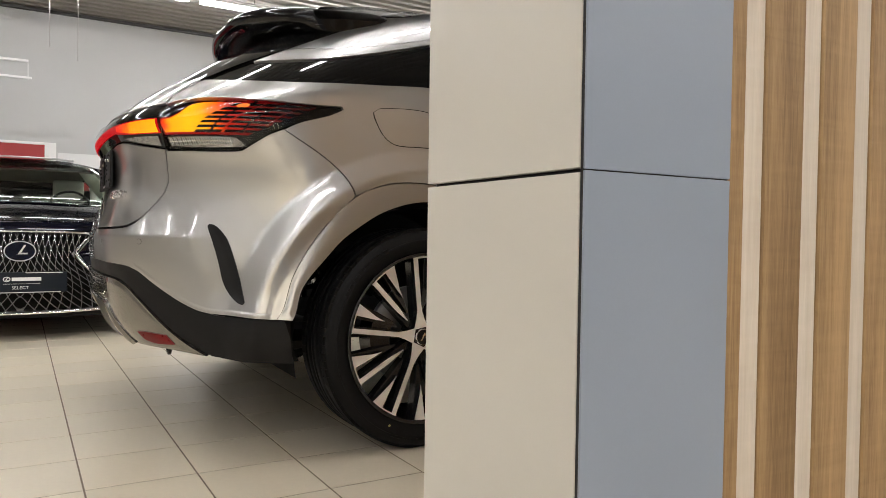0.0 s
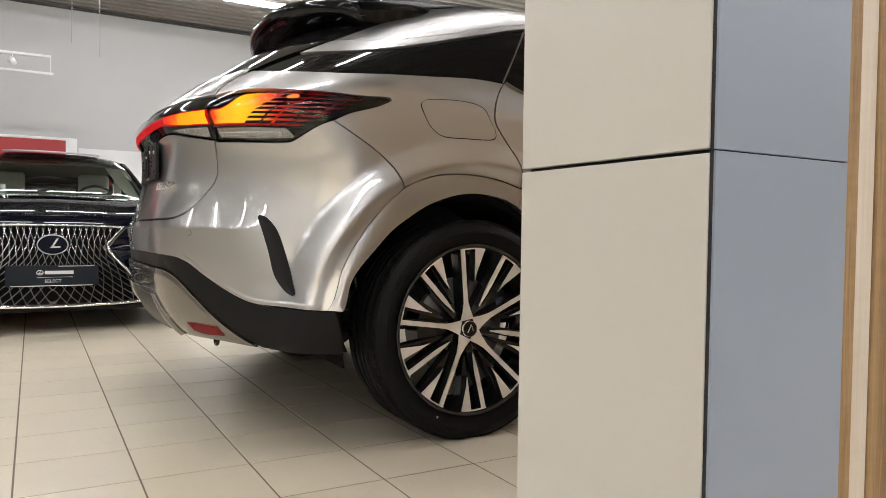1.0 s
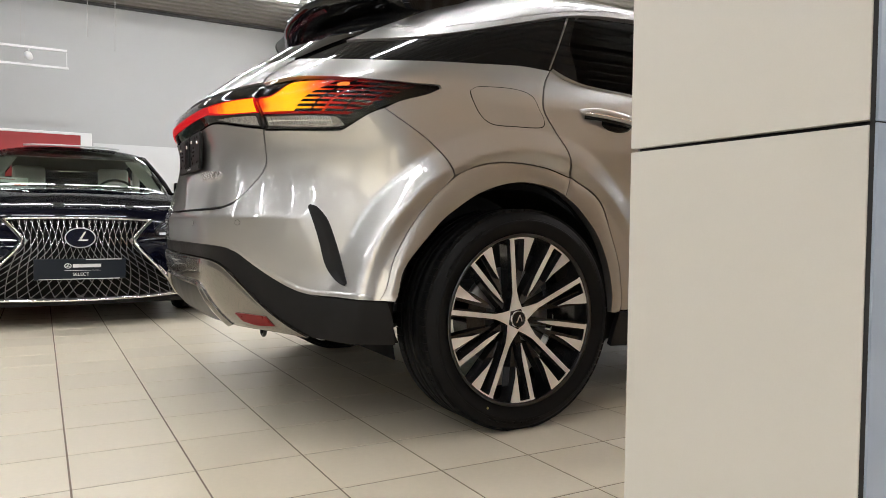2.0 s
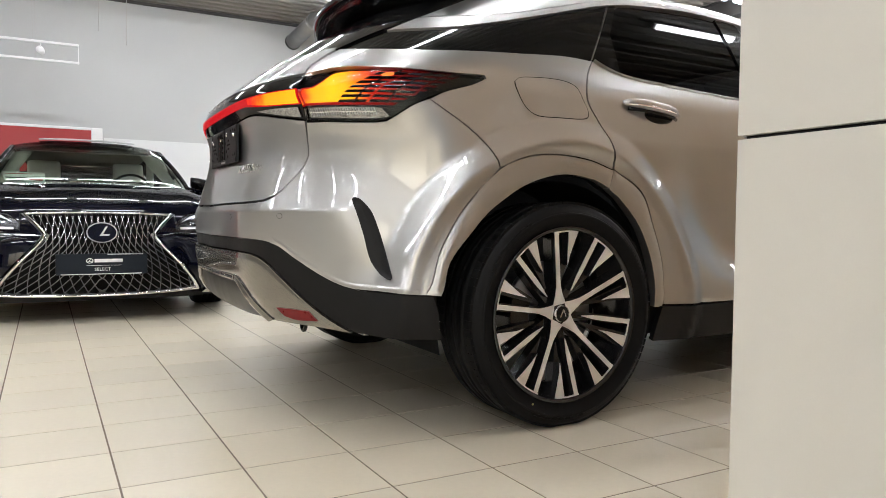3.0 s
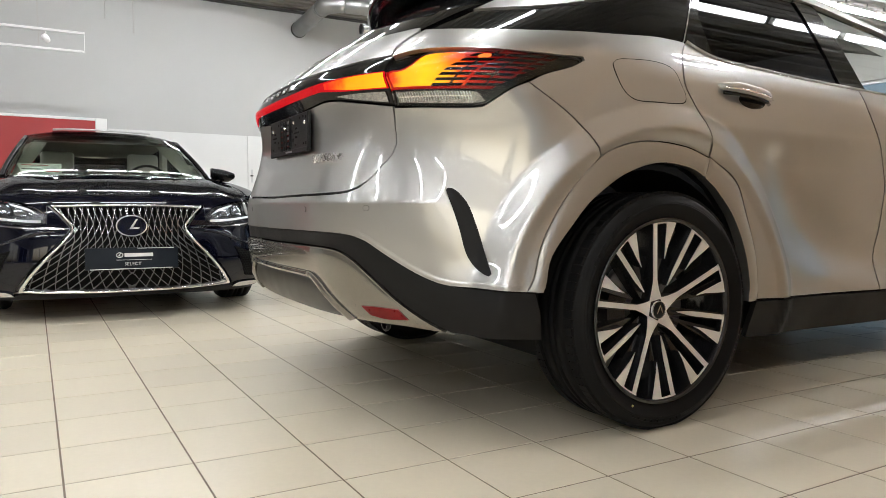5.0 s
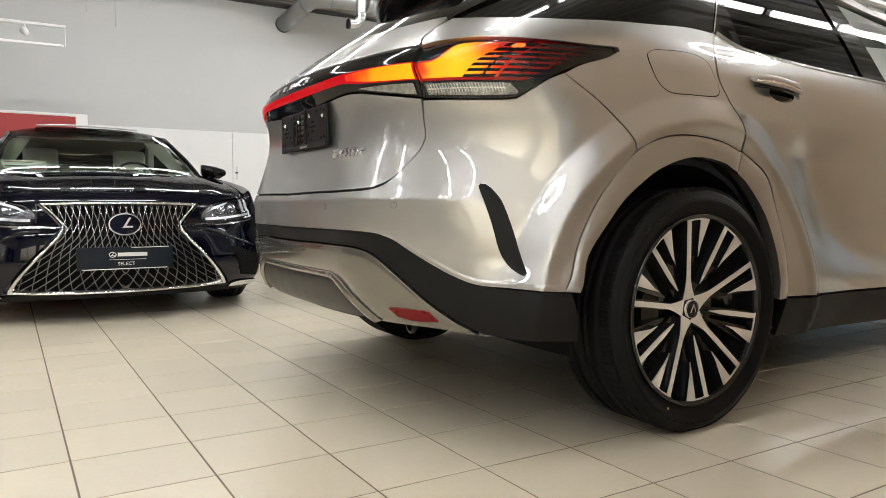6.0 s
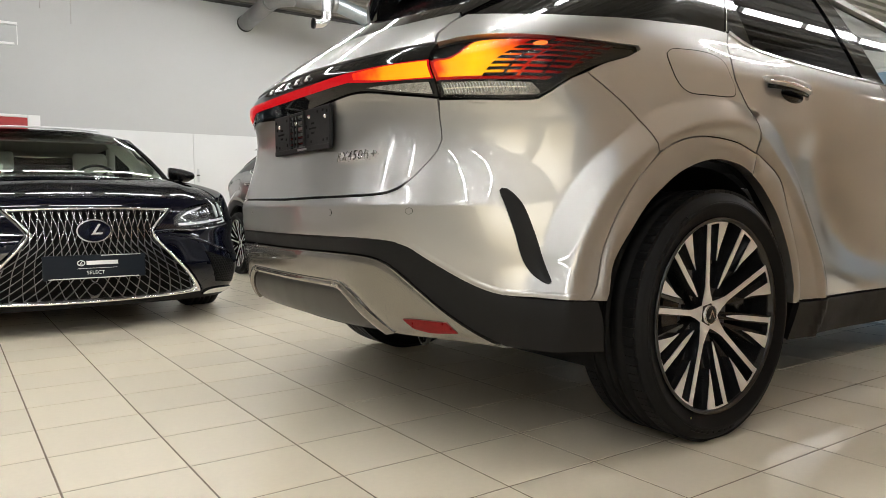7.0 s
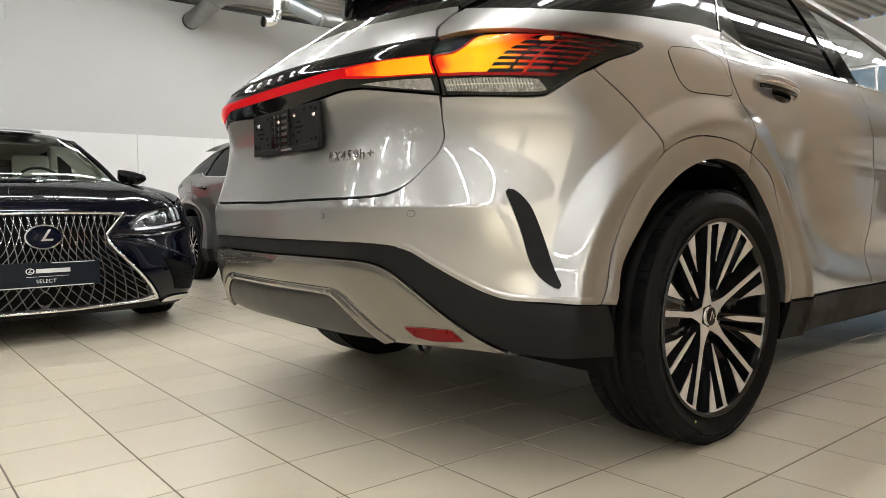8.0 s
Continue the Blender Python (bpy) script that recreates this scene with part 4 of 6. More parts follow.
# wheels: tyre, rim, spokes
def tyre_profile(R, W, rim):
    h = W / 2
    return [(rim - .012, -h * .80), (rim + .004, -h * .86), (rim + .012, -h * .90), (rim + .02, -h * .93), (rim + .032, -h * .985), (rim + .036, -h * 1.0), (rim + .041, -h * 1.0), (rim + .043, -h * .985), (R - .040, -h * .975), (R - .038, -h * .985), (R - .034, -h * .983), (R - .032, -h * .962), (R - .022, -h * .93), (R - .009, -h * .84),
            (R - .003, -h * .70), (R - .002, -h * .52), (R - .010, -h * .50), (R - .010, -h * .44), (R - .001, -h * .42), (R, -h * .16), (R - .009, -h * .14), (R - .009, -h * .08), (R, -h * .06), (R, h * .06),
            (R - .009, h * .08), (R - .009, h * .14), (R, h * .16), (R - .001, h * .42), (R - .010, h * .44), (R - .010, h * .50), (R - .003, h * .52), (R - .004, h * .70), (R - .022, h * .93), (R - .045, h), (rim + .03, h), (rim - .012, h * .8)]


def prism(bm, pts, y0, y1, bevel=0.0):
    """An outline in (x, z) stretched from y0 (outer face) to y1; the outer face is drawn in a little."""
    n = len(pts)
    c = (sum(p[0] for p in pts) / n, sum(p[1] for p in pts) / n)
    o = [bm.verts.new((c[0] + (p[0] - c[0]) * (1 - bevel), y0(p) if callable(y0) else y0, c[1] + (p[1] - c[1]) * (1 - bevel))) for p in pts]
    i = [bm.verts.new((p[0], (y0(p) if callable(y0) else y0) + y1, p[1])) for p in pts]
    bm.faces.new(o)
    for k in range(n):
        bm.faces.new((o[k], i[k], i[(k + 1) % n], o[(k + 1) % n]))


def polar(r, deg):
    return (r * math.cos(radians(deg)), r * math.sin(radians(deg)))


def rx_wheel(at, out, R=.3775, W=.245, rim=.294):
    """A wheel whose outer face looks towards -y; out = -1 turns it to the far side."""
    w = thing("wheel", "", "", at)
    spoke_y = lambda p: -.100 + .040 * max(0, 1 - math.hypot(*p) / rim) ** 1.0 - .004

    def add(name, bm, mat, label="", smooth=False, par=None):
        bmesh.ops.recalc_face_normals(bm, faces=bm.faces[:])
        bmesh.ops.transform(bm, matrix=Matrix.Translation(at) @ (Matrix.Identity(4) if out > 0 else Matrix.Rotation(math.pi, 4, "Z")), verts=bm.verts[:])
        for v in bm.verts:
            v.co.z = max(v.co.z, .0006 if name == "tyre" else .002)
        return part(name, bm, mat, par or w, label, smooth)
    tyre = lathe(tyre_profile(R, W, rim + .004), 96)
    add("tyre", tyre, M_RUBBER, "black rubber tyre", False)
    bm = bmesh.new()
    for k in range(88):           # cuts across the shoulders of the tread
        for sgn in (-1, 1):
            a0 = 360 * k / 88
            p = [polar(R - .012, a0), polar(R + .0006, a0), polar(R + .0006, a0 + 3.75), polar(R - .012, a0 + 3.75)]
            vs = [[bm.verts.new((q[0], sgn * W / 2 * u, q[1])) for q in p] for u in (.53, .83)]
            for i in range(4):
                bm.faces.new((vs[0][i], vs[0][(i + 1) % 4], vs[1][(i + 1) % 4], vs[1][i]))
            bm.faces.new(vs[0])
            bm.faces.new(vs[1])
    marks = bmesh.new()      # raised sidewall markings
    rm = (rim + R) / 2 + .004
    for a0, wide in [(118 + 4.6 * i, 3.2) for i in range(8)] + [(20 + 2.6 * i, 1.7) for i in range(11)] + [(245 + 4.6 * i, 3.2) for i in range(8)] + [(320 + 2.4 * i, 1.5) for i in range(9)]:
        hgt = .009 if wide > 2 else .0045
        q = [polar(rm - hgt, a0), polar(rm + hgt, a0), polar(rm + hgt, a0 + wide), polar(rm - hgt, a0 + wide)]
        prism(marks, q, -W / 2 * .985 - .0012, .004, .1)
    tagged(add("sidewall_mark", marks, M_RUBBER), kind="stuff")
    tagged(add("tread_block", bm, M_RUBBER), kind="stuff")
    barrel = lathe([(rim + .003, -.106), (rim + .001, -.112), (rim - .006, -.112), (rim - .012, -.104), (rim - .016, -.086), (rim - .03, -.02), (rim - .035, .06), (rim - .01, .10), (rim, .102)], 96)
    add("rim", barrel, M_DARKALU, "dark grey alloy rim", True)
    for k in range(10):           # long and short spokes by turns, each with a hooked foot at the rim
        long = k % 2 == 0
        a = 99.7 - 36 * k
        r0, r1 = (.031 if long else .086), rim - .008
        ca, sa = math.cos(radians(a)), math.sin(radians(a))
        pts = []
        for i in range(9):
            r = r0 + (r1 - r0) * i / 8
            hw = .0082 + (.015 * max(0, 1 - (r - .04) / .062) ** 1.5 if long else 0) - (0 if long else .007 * max(0, 1 - (r - r0) / .06))
            pts.append((r, hw))
        strip = [(r * ca - h * sa, r * sa + h * ca) for r, h in pts + [(r, -h) for r, h in reversed(pts)]]
        bar = [polar(r1 + .001, a + 2.2), polar(r1 + .001, a - 8), polar(r1 + .001, a - 18.5), polar(r1 - .0085, a - 18.3), polar(r1 - .0085, a - 8), polar(r1 - .0085, a + 2.0)]
        wedge = [polar(r1 - .004, a - 10.5), polar(r1 - .004, a - 18.6), polar(.20, a - 15.0), polar(.165, a - 14.2), polar(.20, a - 12.4)]
        face, body = bmesh.new(), bmesh.new()
        for outline, lift in ((strip, 0), (bar, .0006), (wedge, .0003)):
            prism(face, outline, lambda p: spoke_y(p) - lift, .0028)
            n = len(outline)
            mx, my = sum(p[0] for p in outline) / n, sum(p[1] for p in outline) / n
            wide = [(p[0] + (p[0] - mx) * .02, p[1] + (p[1] - my) * .02) for p in outline]
            prism(body, wide, lambda p: spoke_y(p) + .0024 - lift, .034, .02)
        rib = [(r * ca - h * sa, r * sa + h * ca) for r, h in ((.035, .012), (rim - .012, .0135), (rim - .012, -.0135), (.035, -.012))]
        prism(body, rib, lambda p: spoke_y(p) + .014 + .05 * max(0, .16 - math.hypot(*p)), .045)
        foot = [polar(rim - .012, a - 8.5), polar(rim - .012, a - 19.5), polar(.10, a - 15.5), polar(.10, a - 12.5)]
        prism(body, foot, lambda p: spoke_y(p) + .017 + .08 * max(0, .20 - math.hypot(*p)), .04)
        add("spoke_face", face, M_ALU, "machined bright spoke face")
        add("spoke", body, M_DARKALU, "dark grey spoke side")
    hub = lathe([(.001, -.071), (.030, -.071), (.034, -.062), (.046, -.025), (.09, .03)], 40)
    add("hub", hub, M_DARKALU, "", True)
    cap = lathe([(.0005, -.080), (.0245, -.080), (.0262, -.078)], 32)
    add("cap", cap, M_BLACK, "black centre cap with a bright ring", True)
    ring = lathe([(.0262, -.078), (.0268, -.081), (.0282, -.081), (.0288, -.078), (.0288, -.066)], 32)
    add("cap_ring", ring, M_CHROME, "", True)
    bm = bmesh.new()
    prism(bm, [(-.012, -.012), (-.007, -.012), (.004, .010), (.012, -.010), (.0145, -.007), (.005, .015), (.001, .015)], -.0815, .002)
    add("emblem", bm, M_CHROME)
    for k in range(5):
        nuts = bmesh.new()
        c = polar(.057, 99.7 - 36 - 72 * k)
        ring_ = [(c[0] + .0105 * math.cos(i * math.pi / 3), c[1] + .0105 * math.sin(i * math.pi / 3)) for i in range(6)]
        prism(nuts, ring_, -.052, .03, .1)
        add("wheel_nut", nuts, M_DARKALU)
    disc = lathe([(.06, .0), (.06, -.012), (.172, -.012), (.175, -.006), (.175, .012), (.06, .012)], 48)
    add("brake_disc", disc, M_DUCT, "grey steel brake disc", True)
    cal = bmesh.new()
    prism(cal, [polar(.115, 150 + 8 * i) for i in range(7)] + [polar(.19, 198 - 8 * i) for i in range(7)], -.045, .09, .04)
    add("caliper", cal, M_DARKALU)
    return w


for wx in (RX_X, RX_X + BASE):
    for wy, out in ((2.427, 1), (2 * RX_Y - 2.427, -1)):
        under(rx_wheel((wx - .006, wy, .3755), out), RX)
    # dark inner arches
    for sgn in (1, -1):
        bm = bmesh.new()
        ring = []
        for k in range(25):
            c, s = polar(.455, -14 + 208 * k / 24)
            ring.append([bm.verts.new((wx + c, RX_Y - sgn * d, HUB_Z + s)) for d in (.885, .62, .50)])
        for a, b in zip(ring, ring[1:]):
            for j in range(2):
                bm.faces.new((a[j], a[j + 1], b[j + 1], b[j])).smooth = True
        part("arch_liner", bm, M_HOLLOW, RX, "black wheel arch liner")

# number plate holder, badges, sensors, handles, small parts
hx = .366
holder = part("plate_holder", box((hx, RX_Y - .283, .893), (hx + .012, RX_Y - .088, 1.022), .005, 2), M_CLAD, RX, "empty black plastic number plate holder")
part("side_plate", box((hx, RX_Y + .032, .893), (hx + .012, RX_Y + .170, 1.022), .005, 2), M_CLAD, holder)
part("rail", box((hx - .002, RX_Y - .279, .888), (hx + .011, RX_Y + .166, .905), .003, 2), M_CLAD, holder)
part("rail", box((hx - .001, RX_Y - .0875, 1.010), (hx + .011, RX_Y + .0315, 1.020), .002, 1), M_CLAD, holder)
for k in range(5):
    part("rung", box((hx + .001, RX_Y - .0875, .914 + .0195 * k), (hx + .010, RX_Y + .0315, .9225 + .0195 * k), .002, 1), M_BLACK, holder)
for yy in (-.030, -.004):
    part("rib", box((hx - .002, RX_Y + yy - .004, .906), (hx + .004, RX_Y + yy + .004, 1.009), .001, 1), M_CLAD, holder)
part("rib", box((hx - .006, RX_Y - .098, .906), (hx + .001, RX_Y - .088, 1.019), .0015, 1), M_CLAD, holder)
for (y0, z0, wide, high) in ((-.268, .912, .010, .010), (-.268, .997, .010, .010), (-.240, .912, .010, .008), (-.150, .912, .010, .009), (-.125, .930, .009, .012), (-.125, .990, .009, .012), (-.240, 1.003, .012, .008), (-.185, .955, .055, .006), (-.170, .970, .024, .007), (-.170, .940, .024, .007), (-.115, .960, .008, .012), (-.200, 1.002, .010, .008),
                             (.050, .915, .009, .010), (.050, .998, .009, .010), (.148, .915, .009, .010), (.148, .998, .009, .010), (.080, .956, .055, .006), (.092, .970, .022, .007), (.092, .941, .022, .007), (.120, .912, .010, .008), (.060, .935, .008, .010), (.140, .972, .009, .010)):
    part("slot", box((hx - .0012, RX_Y + y0, z0), (hx + .002, RX_Y + y0 + wide, z0 + high), .0008, 1), M_HOLLOW, holder)
for yy, zz in ((-.135, .995), (-.255, .985), (-.028, .985), (.118, .985)):
    bm = lathe([(.0005, -.004), (.005, -.004), (.0065, 0)], 16)
    bmesh.ops.transform(bm, matrix=Matrix.Translation((hx - .002, RX_Y + yy, zz)) @ pose(0, 0, 0, 0, 0, -90), verts=bm.verts[:])
    part("screw", bm, M_CHROME, holder, "", True)
part("maker_print", box((hx - .0035, RX_Y - .11, .8935), (hx - .0018, RX_Y - .04, .8995)), M_SILVER, holder)


def on_skin(me, s0, z0, off, skin=rx_skin):
    """Lays a flat mesh, drawn in x and y with z as its thickness, on the skin."""
    co = np.array([tuple(v.co) for v in me.vertices])
    p, _ = skin(s0 + co[:, 0], z0 + co[:, 1], off + co[:, 2])
    for v, q in zip(me.vertices, p):
        v.co = q


def skin_text(text, size, s0, z0, mat, parent, depth, label):
    cu = bpy.data.curves.new("badge", "FONT")
    cu.body, cu.size, cu.extrude, cu.space_character, cu.resolution_u = text, size, depth, 1.12, 3
    tmp = bpy.data.objects.new("badge", cu)
    scene.collection.objects.link(tmp)
    me = bpy.data.meshes.new_from_object(tmp.evaluated_get(bpy.context.evaluated_depsgraph_get()))
    bpy.data.objects.remove(tmp)
    on_skin(me, s0, z0, depth + .006)
    me.materials.clear()
    me.materials.append(mat)
    return under(new("badge", me), parent, label)


skin_text("RX450h+", .040, .350, .838, material("badge_chrome", (.86, .86, .87), .10, 1.0, .02), RX, .0055, "bright chrome model badge")
for k in range(5):
    s = -.176 + .088 * k
    sheet("letter_bar", rx_skin, [(s - .012, 1.103), (s - .012, 1.103), (s - .012, 1.118), (s - .012, 1.118), (s + .012, 1.118), (s + .012, 1.118), (s + .012, 1.114), (s + .012, 1.114), (s - .004, 1.1105), (s + .012, 1.107), (s + .012, 1.107), (s + .012, 1.103), (s + .012, 1.103)], M_SILVER, light_band, "", .004, .004, .01, 0)
for side in (False, True):
    L = dict(mirror=side)
    for s, z in ((.612, .697), (.343, .693)):
        ring = [(s + .0090 * math.cos(a), z + .0090 * math.sin(a)) for a in (2 * math.pi * k / 16 for k in range(16))]
        sheet("sensor_ring", rx_skin, ring, M_CLAD, RX, "dark ring of a parking sensor", .0008, .003, .01, 0, **L)
        ring = [(s + .0080 * math.cos(a), z + .0080 * math.sin(a)) for a in (2 * math.pi * k / 16 for k in range(16))]
        sheet("parking_sensor", rx_skin, ring, M_PAINT, RX, "", .0016, .003, .01, 0, **L)
    slot = [(.806, .7555), (.818, .7535), (.836, .738), (.858, .708), (.881, .652), (.900, .593), (.915, .533), (.919, .512), (.914, .5055), (.902, .511), (.881, .533), (.862, .570), (.843, .638), (.822, .698), (.804, .742), (.802, .750)]
    sheet("bumper_slot", rx_skin, slot, M_CLAD, RX, "matte black vertical bumper slot", .0055, .014, .008, 0, dome=-.0045, **L)
    sheet("tailgate_edge", rx_skin, [(0, .7365), (.24, .7385), (.46, .7425), (.53, .748), (.53, .748), (.53, .742), (.53, .742), (.46, .736), (.24, .732), (0, .730)], M_HOLLOW, RX, "", -.010, .003, .02, 0, **L)

# door handles
def handle(x, z, far):
    f = (lambda y: y) if not far else (lambda y: 2 * RX_Y - y)
    y0 = 2.345
    cup = bmesh.new()
    bmesh.ops.create_uvsphere(cup, u_segments=28, v_segments=14, radius=1)
    for v in cup.verts:
        v.co = Vector((x + .03 + .085 * v.co.x, f(y0 + .012 + .016 * v.co.y), z - .028 + .031 * v.co.z))
    h = part("door_handle", cup, M_BLACK, RX, "body-coloured door handle over a dark cup", True)
    bm = bmesh.new()
    rings = []
    for i in range(13):
        u = -1 + i / 6
        k = (1 - abs(u) ** 3.2) ** .5 if abs(u) < 1 else .08
        cx, cz, cy = x + .142 * u, z - .013 * u, y0 - .030 + .040 * abs(u) ** 3
        rings.append([bm.verts.new((cx, f(cy - .013 * max(k, .3) * math.cos(a)), cz + .0185 * max(k, .25) * math.sin(a))) for a in (2 * math.pi * j / 14 for j in range(14))])
    for a, b in zip(rings, rings[1:]):
        for j in range(14):
            bm.faces.new((a[j], a[(j + 1) % 14], b[(j + 1) % 14], b[j])).smooth = True
    bm.faces.new(rings[0])
    bm.faces.new(rings[-1])
    bmesh.ops.recalc_face_normals(bm, faces=bm.faces[:])
    part("grip", bm, M_PAINT, h, "", True)
    bm = bmesh.new()
    tube(bm, [(x + .135 * u, f(y0 - .0425 + .040 * abs(u) ** 3), z - .013 * u - .006) for u in (-.9, -.6, -.3, 0, .3, .6, .9)], .0035, 8)
    part("bright_edge", bm, M_CHROME, h, "chrome strip", True)
    bm = bmesh.new()
    tube(bm, [(x + .13 * u, f(y0 - .030 + .040 * abs(u) ** 3), z - .013 * u - .020) for u in (-.9, -.6, -.3, 0, .3, .6, .9)], .007, 8)
    part("grip_underside", bm, M_BLACK, h, "black grip underside", True)


for far in (False, True):
    handle(1.690, 1.094, far)
    handle(2.87, 1.070, far)

# under the tail: towing eye, bracket, silencer
bm = bmesh.new()
c = Vector((.53, 2.75, .338))
tube(bm, [c + Vector((0, .023 * math.cos(2 * math.pi * k / 16), .023 * math.sin(2 * math.pi * k / 16))) for k in range(17)], .007, 8, False)
tube(bm, [c + Vector((0, 0, .03)), c + Vector((.05, 0, .075))], .010, 8)
part("towing_eye", bm, M_BLACK, RX, "black steel towing eye", True)
part("bracket", box((.66, 2.54, .318), (.74, 2.60, .332), .004), M_DUCT, RX, "grey metal bracket")
sil = lathe([(.001, -.26), (.10, -.26), (.115, -.24), (.115, .24), (.10, .26), (.001, .26)], 24)
bmesh.ops.transform(sil, matrix=Matrix.Translation((1.0, RX_Y, .335)) @ Matrix.Diagonal((1.2, 1.6, .6, 1)), verts=sil.verts[:])
part("silencer", sil, M_STEEL, RX, "dark steel silencer", True)
# paint mark on the rear tyre
bm = lathe([(.0005, -.001), (.0036, -.001), (.004, 0)], 12)
bmesh.ops.transform(bm, matrix=Matrix.Translation((1.154, 2.306, .095)), verts=bm.verts[:])
part("paint_mark", bm, material("yellow_mark", (.55, .50, .16), .6), RX, "small yellow tyre mark")

# ---- the navy saloon, nose towards the crossover ----
LS_X, LS_Y = .045, 5.46
LS_Y0 = spline((.13, .18, .24, .33, .45, .57, .66, .72, .78), (.09, .05, .02, .0, .005, .025, .055, .085, .14))
LS_W = spline((.13, .25, .40, .55, .70, .80, .90, 1.0), (.86, .905, .925, .935, .94, .93, .90, .86))
LS_D, LS_N, LS_S1 = .76, 3.0, 1.3


def ls_skin(s, z, off=0.0):
    s, z = np.broadcast_arrays(np.asarray(s, float), np.asarray(z, float))

    def raw(s, z):
        sign, t = np.where(s < 0, -1.0, 1.0), np.abs(s)
        A, y0 = LS_W(z), LS_Y0(z)
        phi = np.clip(t / LS_S1, 0, 1) * np.pi / 2
        rho = ((np.sin(phi) / A) ** LS_N + (np.cos(phi) / LS_D) ** LS_N) ** (-1 / LS_N)
        y, a = y0 + LS_D - rho * np.cos(phi), rho * np.sin(phi)
        y = np.where(t > LS_S1, y0 + LS_D + (t - LS_S1), y)
        bulge = .03 * np.exp(-((y - .95) / .42) ** 2 - ((z - .62) / .22) ** 2) + .02 * np.exp(-((y - .42) / .2) ** 2 - ((z - .60) / .06) ** 2) + .055 * np.exp(-((y - .30) / .22) ** 2) * (1 - ease(z, .34, .56))
        return np.stack([LS_X + sign * (a + bulge), LS_Y + y, z], -1)
    e = 2e-3
    p = raw(s, z)
    n = np.cross(raw(s + e, z) - raw(s - e, z), raw(s, z + e) - raw(s, z - e))
    n = n / (np.linalg.norm(n, axis=-1, keepdims=True) + 1e-12)
    o = np.asarray(off)
    return p + n * (o[..., None] if o.ndim else o), n


ls_skin.mid = None


def ls_s(x, z):
    """The skin's s at x metres beside the middle line."""
    A = float(LS_W(z))
    c = LS_D * max(0.0, 1 - (abs(x) / A) ** LS_N) ** (1 / LS_N)
    return math.copysign(math.atan2(abs(x), c) / (math.pi / 2) * LS_S1, x)


def at_x(points):
    out = []
    for x, z in points:
        out.append((ls_s(x, z), z))
    return out


def neg(points):
    return [(-s, z) for s, z in points]


LS = thing("saloon_car", "dark navy blue saloon with a chrome-framed spindle grille", "car", (LS_X, LS_Y + 2.4, 0))
GR = [(.0, .712), (.22, .711), (.44, .706), (.44, .706), (.38, .645), (.325, .572), (.325, .572), (.37, .505), (.45, .41), (.53, .31), (.575, .235), (.588, .196), (.588, .196), (.45, .188), (.22, .181), (0, .178)]
INNER = [(.0, .698), (.22, .697), (.405, .690), (.405, .690), (.345, .632), (.293, .572), (.293, .572), (.340, .505), (.420, .41), (.500, .31), (.545, .238), (.552, .214), (.552, .214), (.45, .204), (.22, .197), (0, .194)]
gr, inn = at_x(GR), at_x(INNER)
M_MESHB = material("grille_metal", (.19, .19, .19), .3, .9, .15, 20, 200)
M_MESHA = material("bright_grille_metal", (.32, .32, .315), .25, .95, .1, 20, 200)
grille = sheet("grille", ls_skin, both(inn), M_HOLLOW, LS, "spindle grille of crossed metal bars", -.035, .004, .04, 0)


def frame_strip(points_out, points_in, name, mat, parent, off=.012, label=""):
    """A ring between two outlines with as many points, rounded in section."""
    o, i = curve(points_out), curve(points_in)
    n = 220

    def even(c):
        d = np.r_[0, np.cumsum(np.linalg.norm(np.diff(np.r_[c, c[:1]], axis=0), axis=1))]
        u = np.linspace(0, d[-1], n, endpoint=False)
        cc = np.r_[c, c[:1]]
        return np.stack([np.interp(u, d, cc[:, 0]), np.interp(u, d, cc[:, 1])], 1)
    o = even(o)
    i = np.array([i[np.argmin(np.linalg.norm(i - q, axis=1))] for q in o])
    rows = []
    for t, h in ((0, -.01), (0, .3), (.25, .85), (.55, 1), (.85, .6), (1, -1.6)):
        q = o * (1 - t) + i * t
        rows.append(ls_skin(q[:, 0], q[:, 1], off * h)[0])
    v = np.concatenate(rows)
    f = []
    for r in range(len(rows) - 1):
        for k in range(n):
            f.append((r * n + k, (r + 1) * n + k, (r + 1) * n + (k + 1) % n, r * n + (k + 1) % n))
    ob = mesh_ob(name, v, f, mat, True)
    return under(ob, parent, label)


frame_strip(both(gr), both(inn), "grille_frame", M_CHROME, grille, .022, "polished chrome grille surround")


def grille_half(z):
    prof = [(.194, .55), (.212, .562), (.235, .553), (.31, .508), (.41, .428), (.505, .348), (.572, .303), (.635, .355), (.693, .414), (.70, .42)]
    return float(np.interp(z, [p[0] for p in prof], [p[1] for p in prof]))


def bar_mesh(bm, pts, half, deep):
    """A flat bar along (x, z) points of the nose."""
    rows = []
    for i, (x, z) in enumerate(pts):
        a, b = pts[max(i - 1, 0)], pts[min(i + 1, len(pts) - 1)]
        d = Vector((b[0] - a[0], b[1] - a[1]))
        if d.length < 1e-6:
            return
        d.normalize()
        for sx in (-1, 1):
            px, pz = x - d.y * half * sx, z + d.x * half * sx
            for o in (-.004, -.004 - deep):
                rows.append((ls_s(px, pz), pz, o))
    if len(rows) < 8:
        return
    q = np.array(rows)
    vs = [bm.verts.new(v) for v in ls_skin(q[:, 0], q[:, 1], q[:, 2])[0]]
    rows = [(vs[i], vs[i + 2], vs[i + 3], vs[i + 1]) for i in range(0, len(vs), 4)]
    for a, b in zip(rows, rows[1:]):
        for k in range(4):
            bm.faces.new((a[k], a[(k + 1) % 4], b[(k + 1) % 4], b[k]))


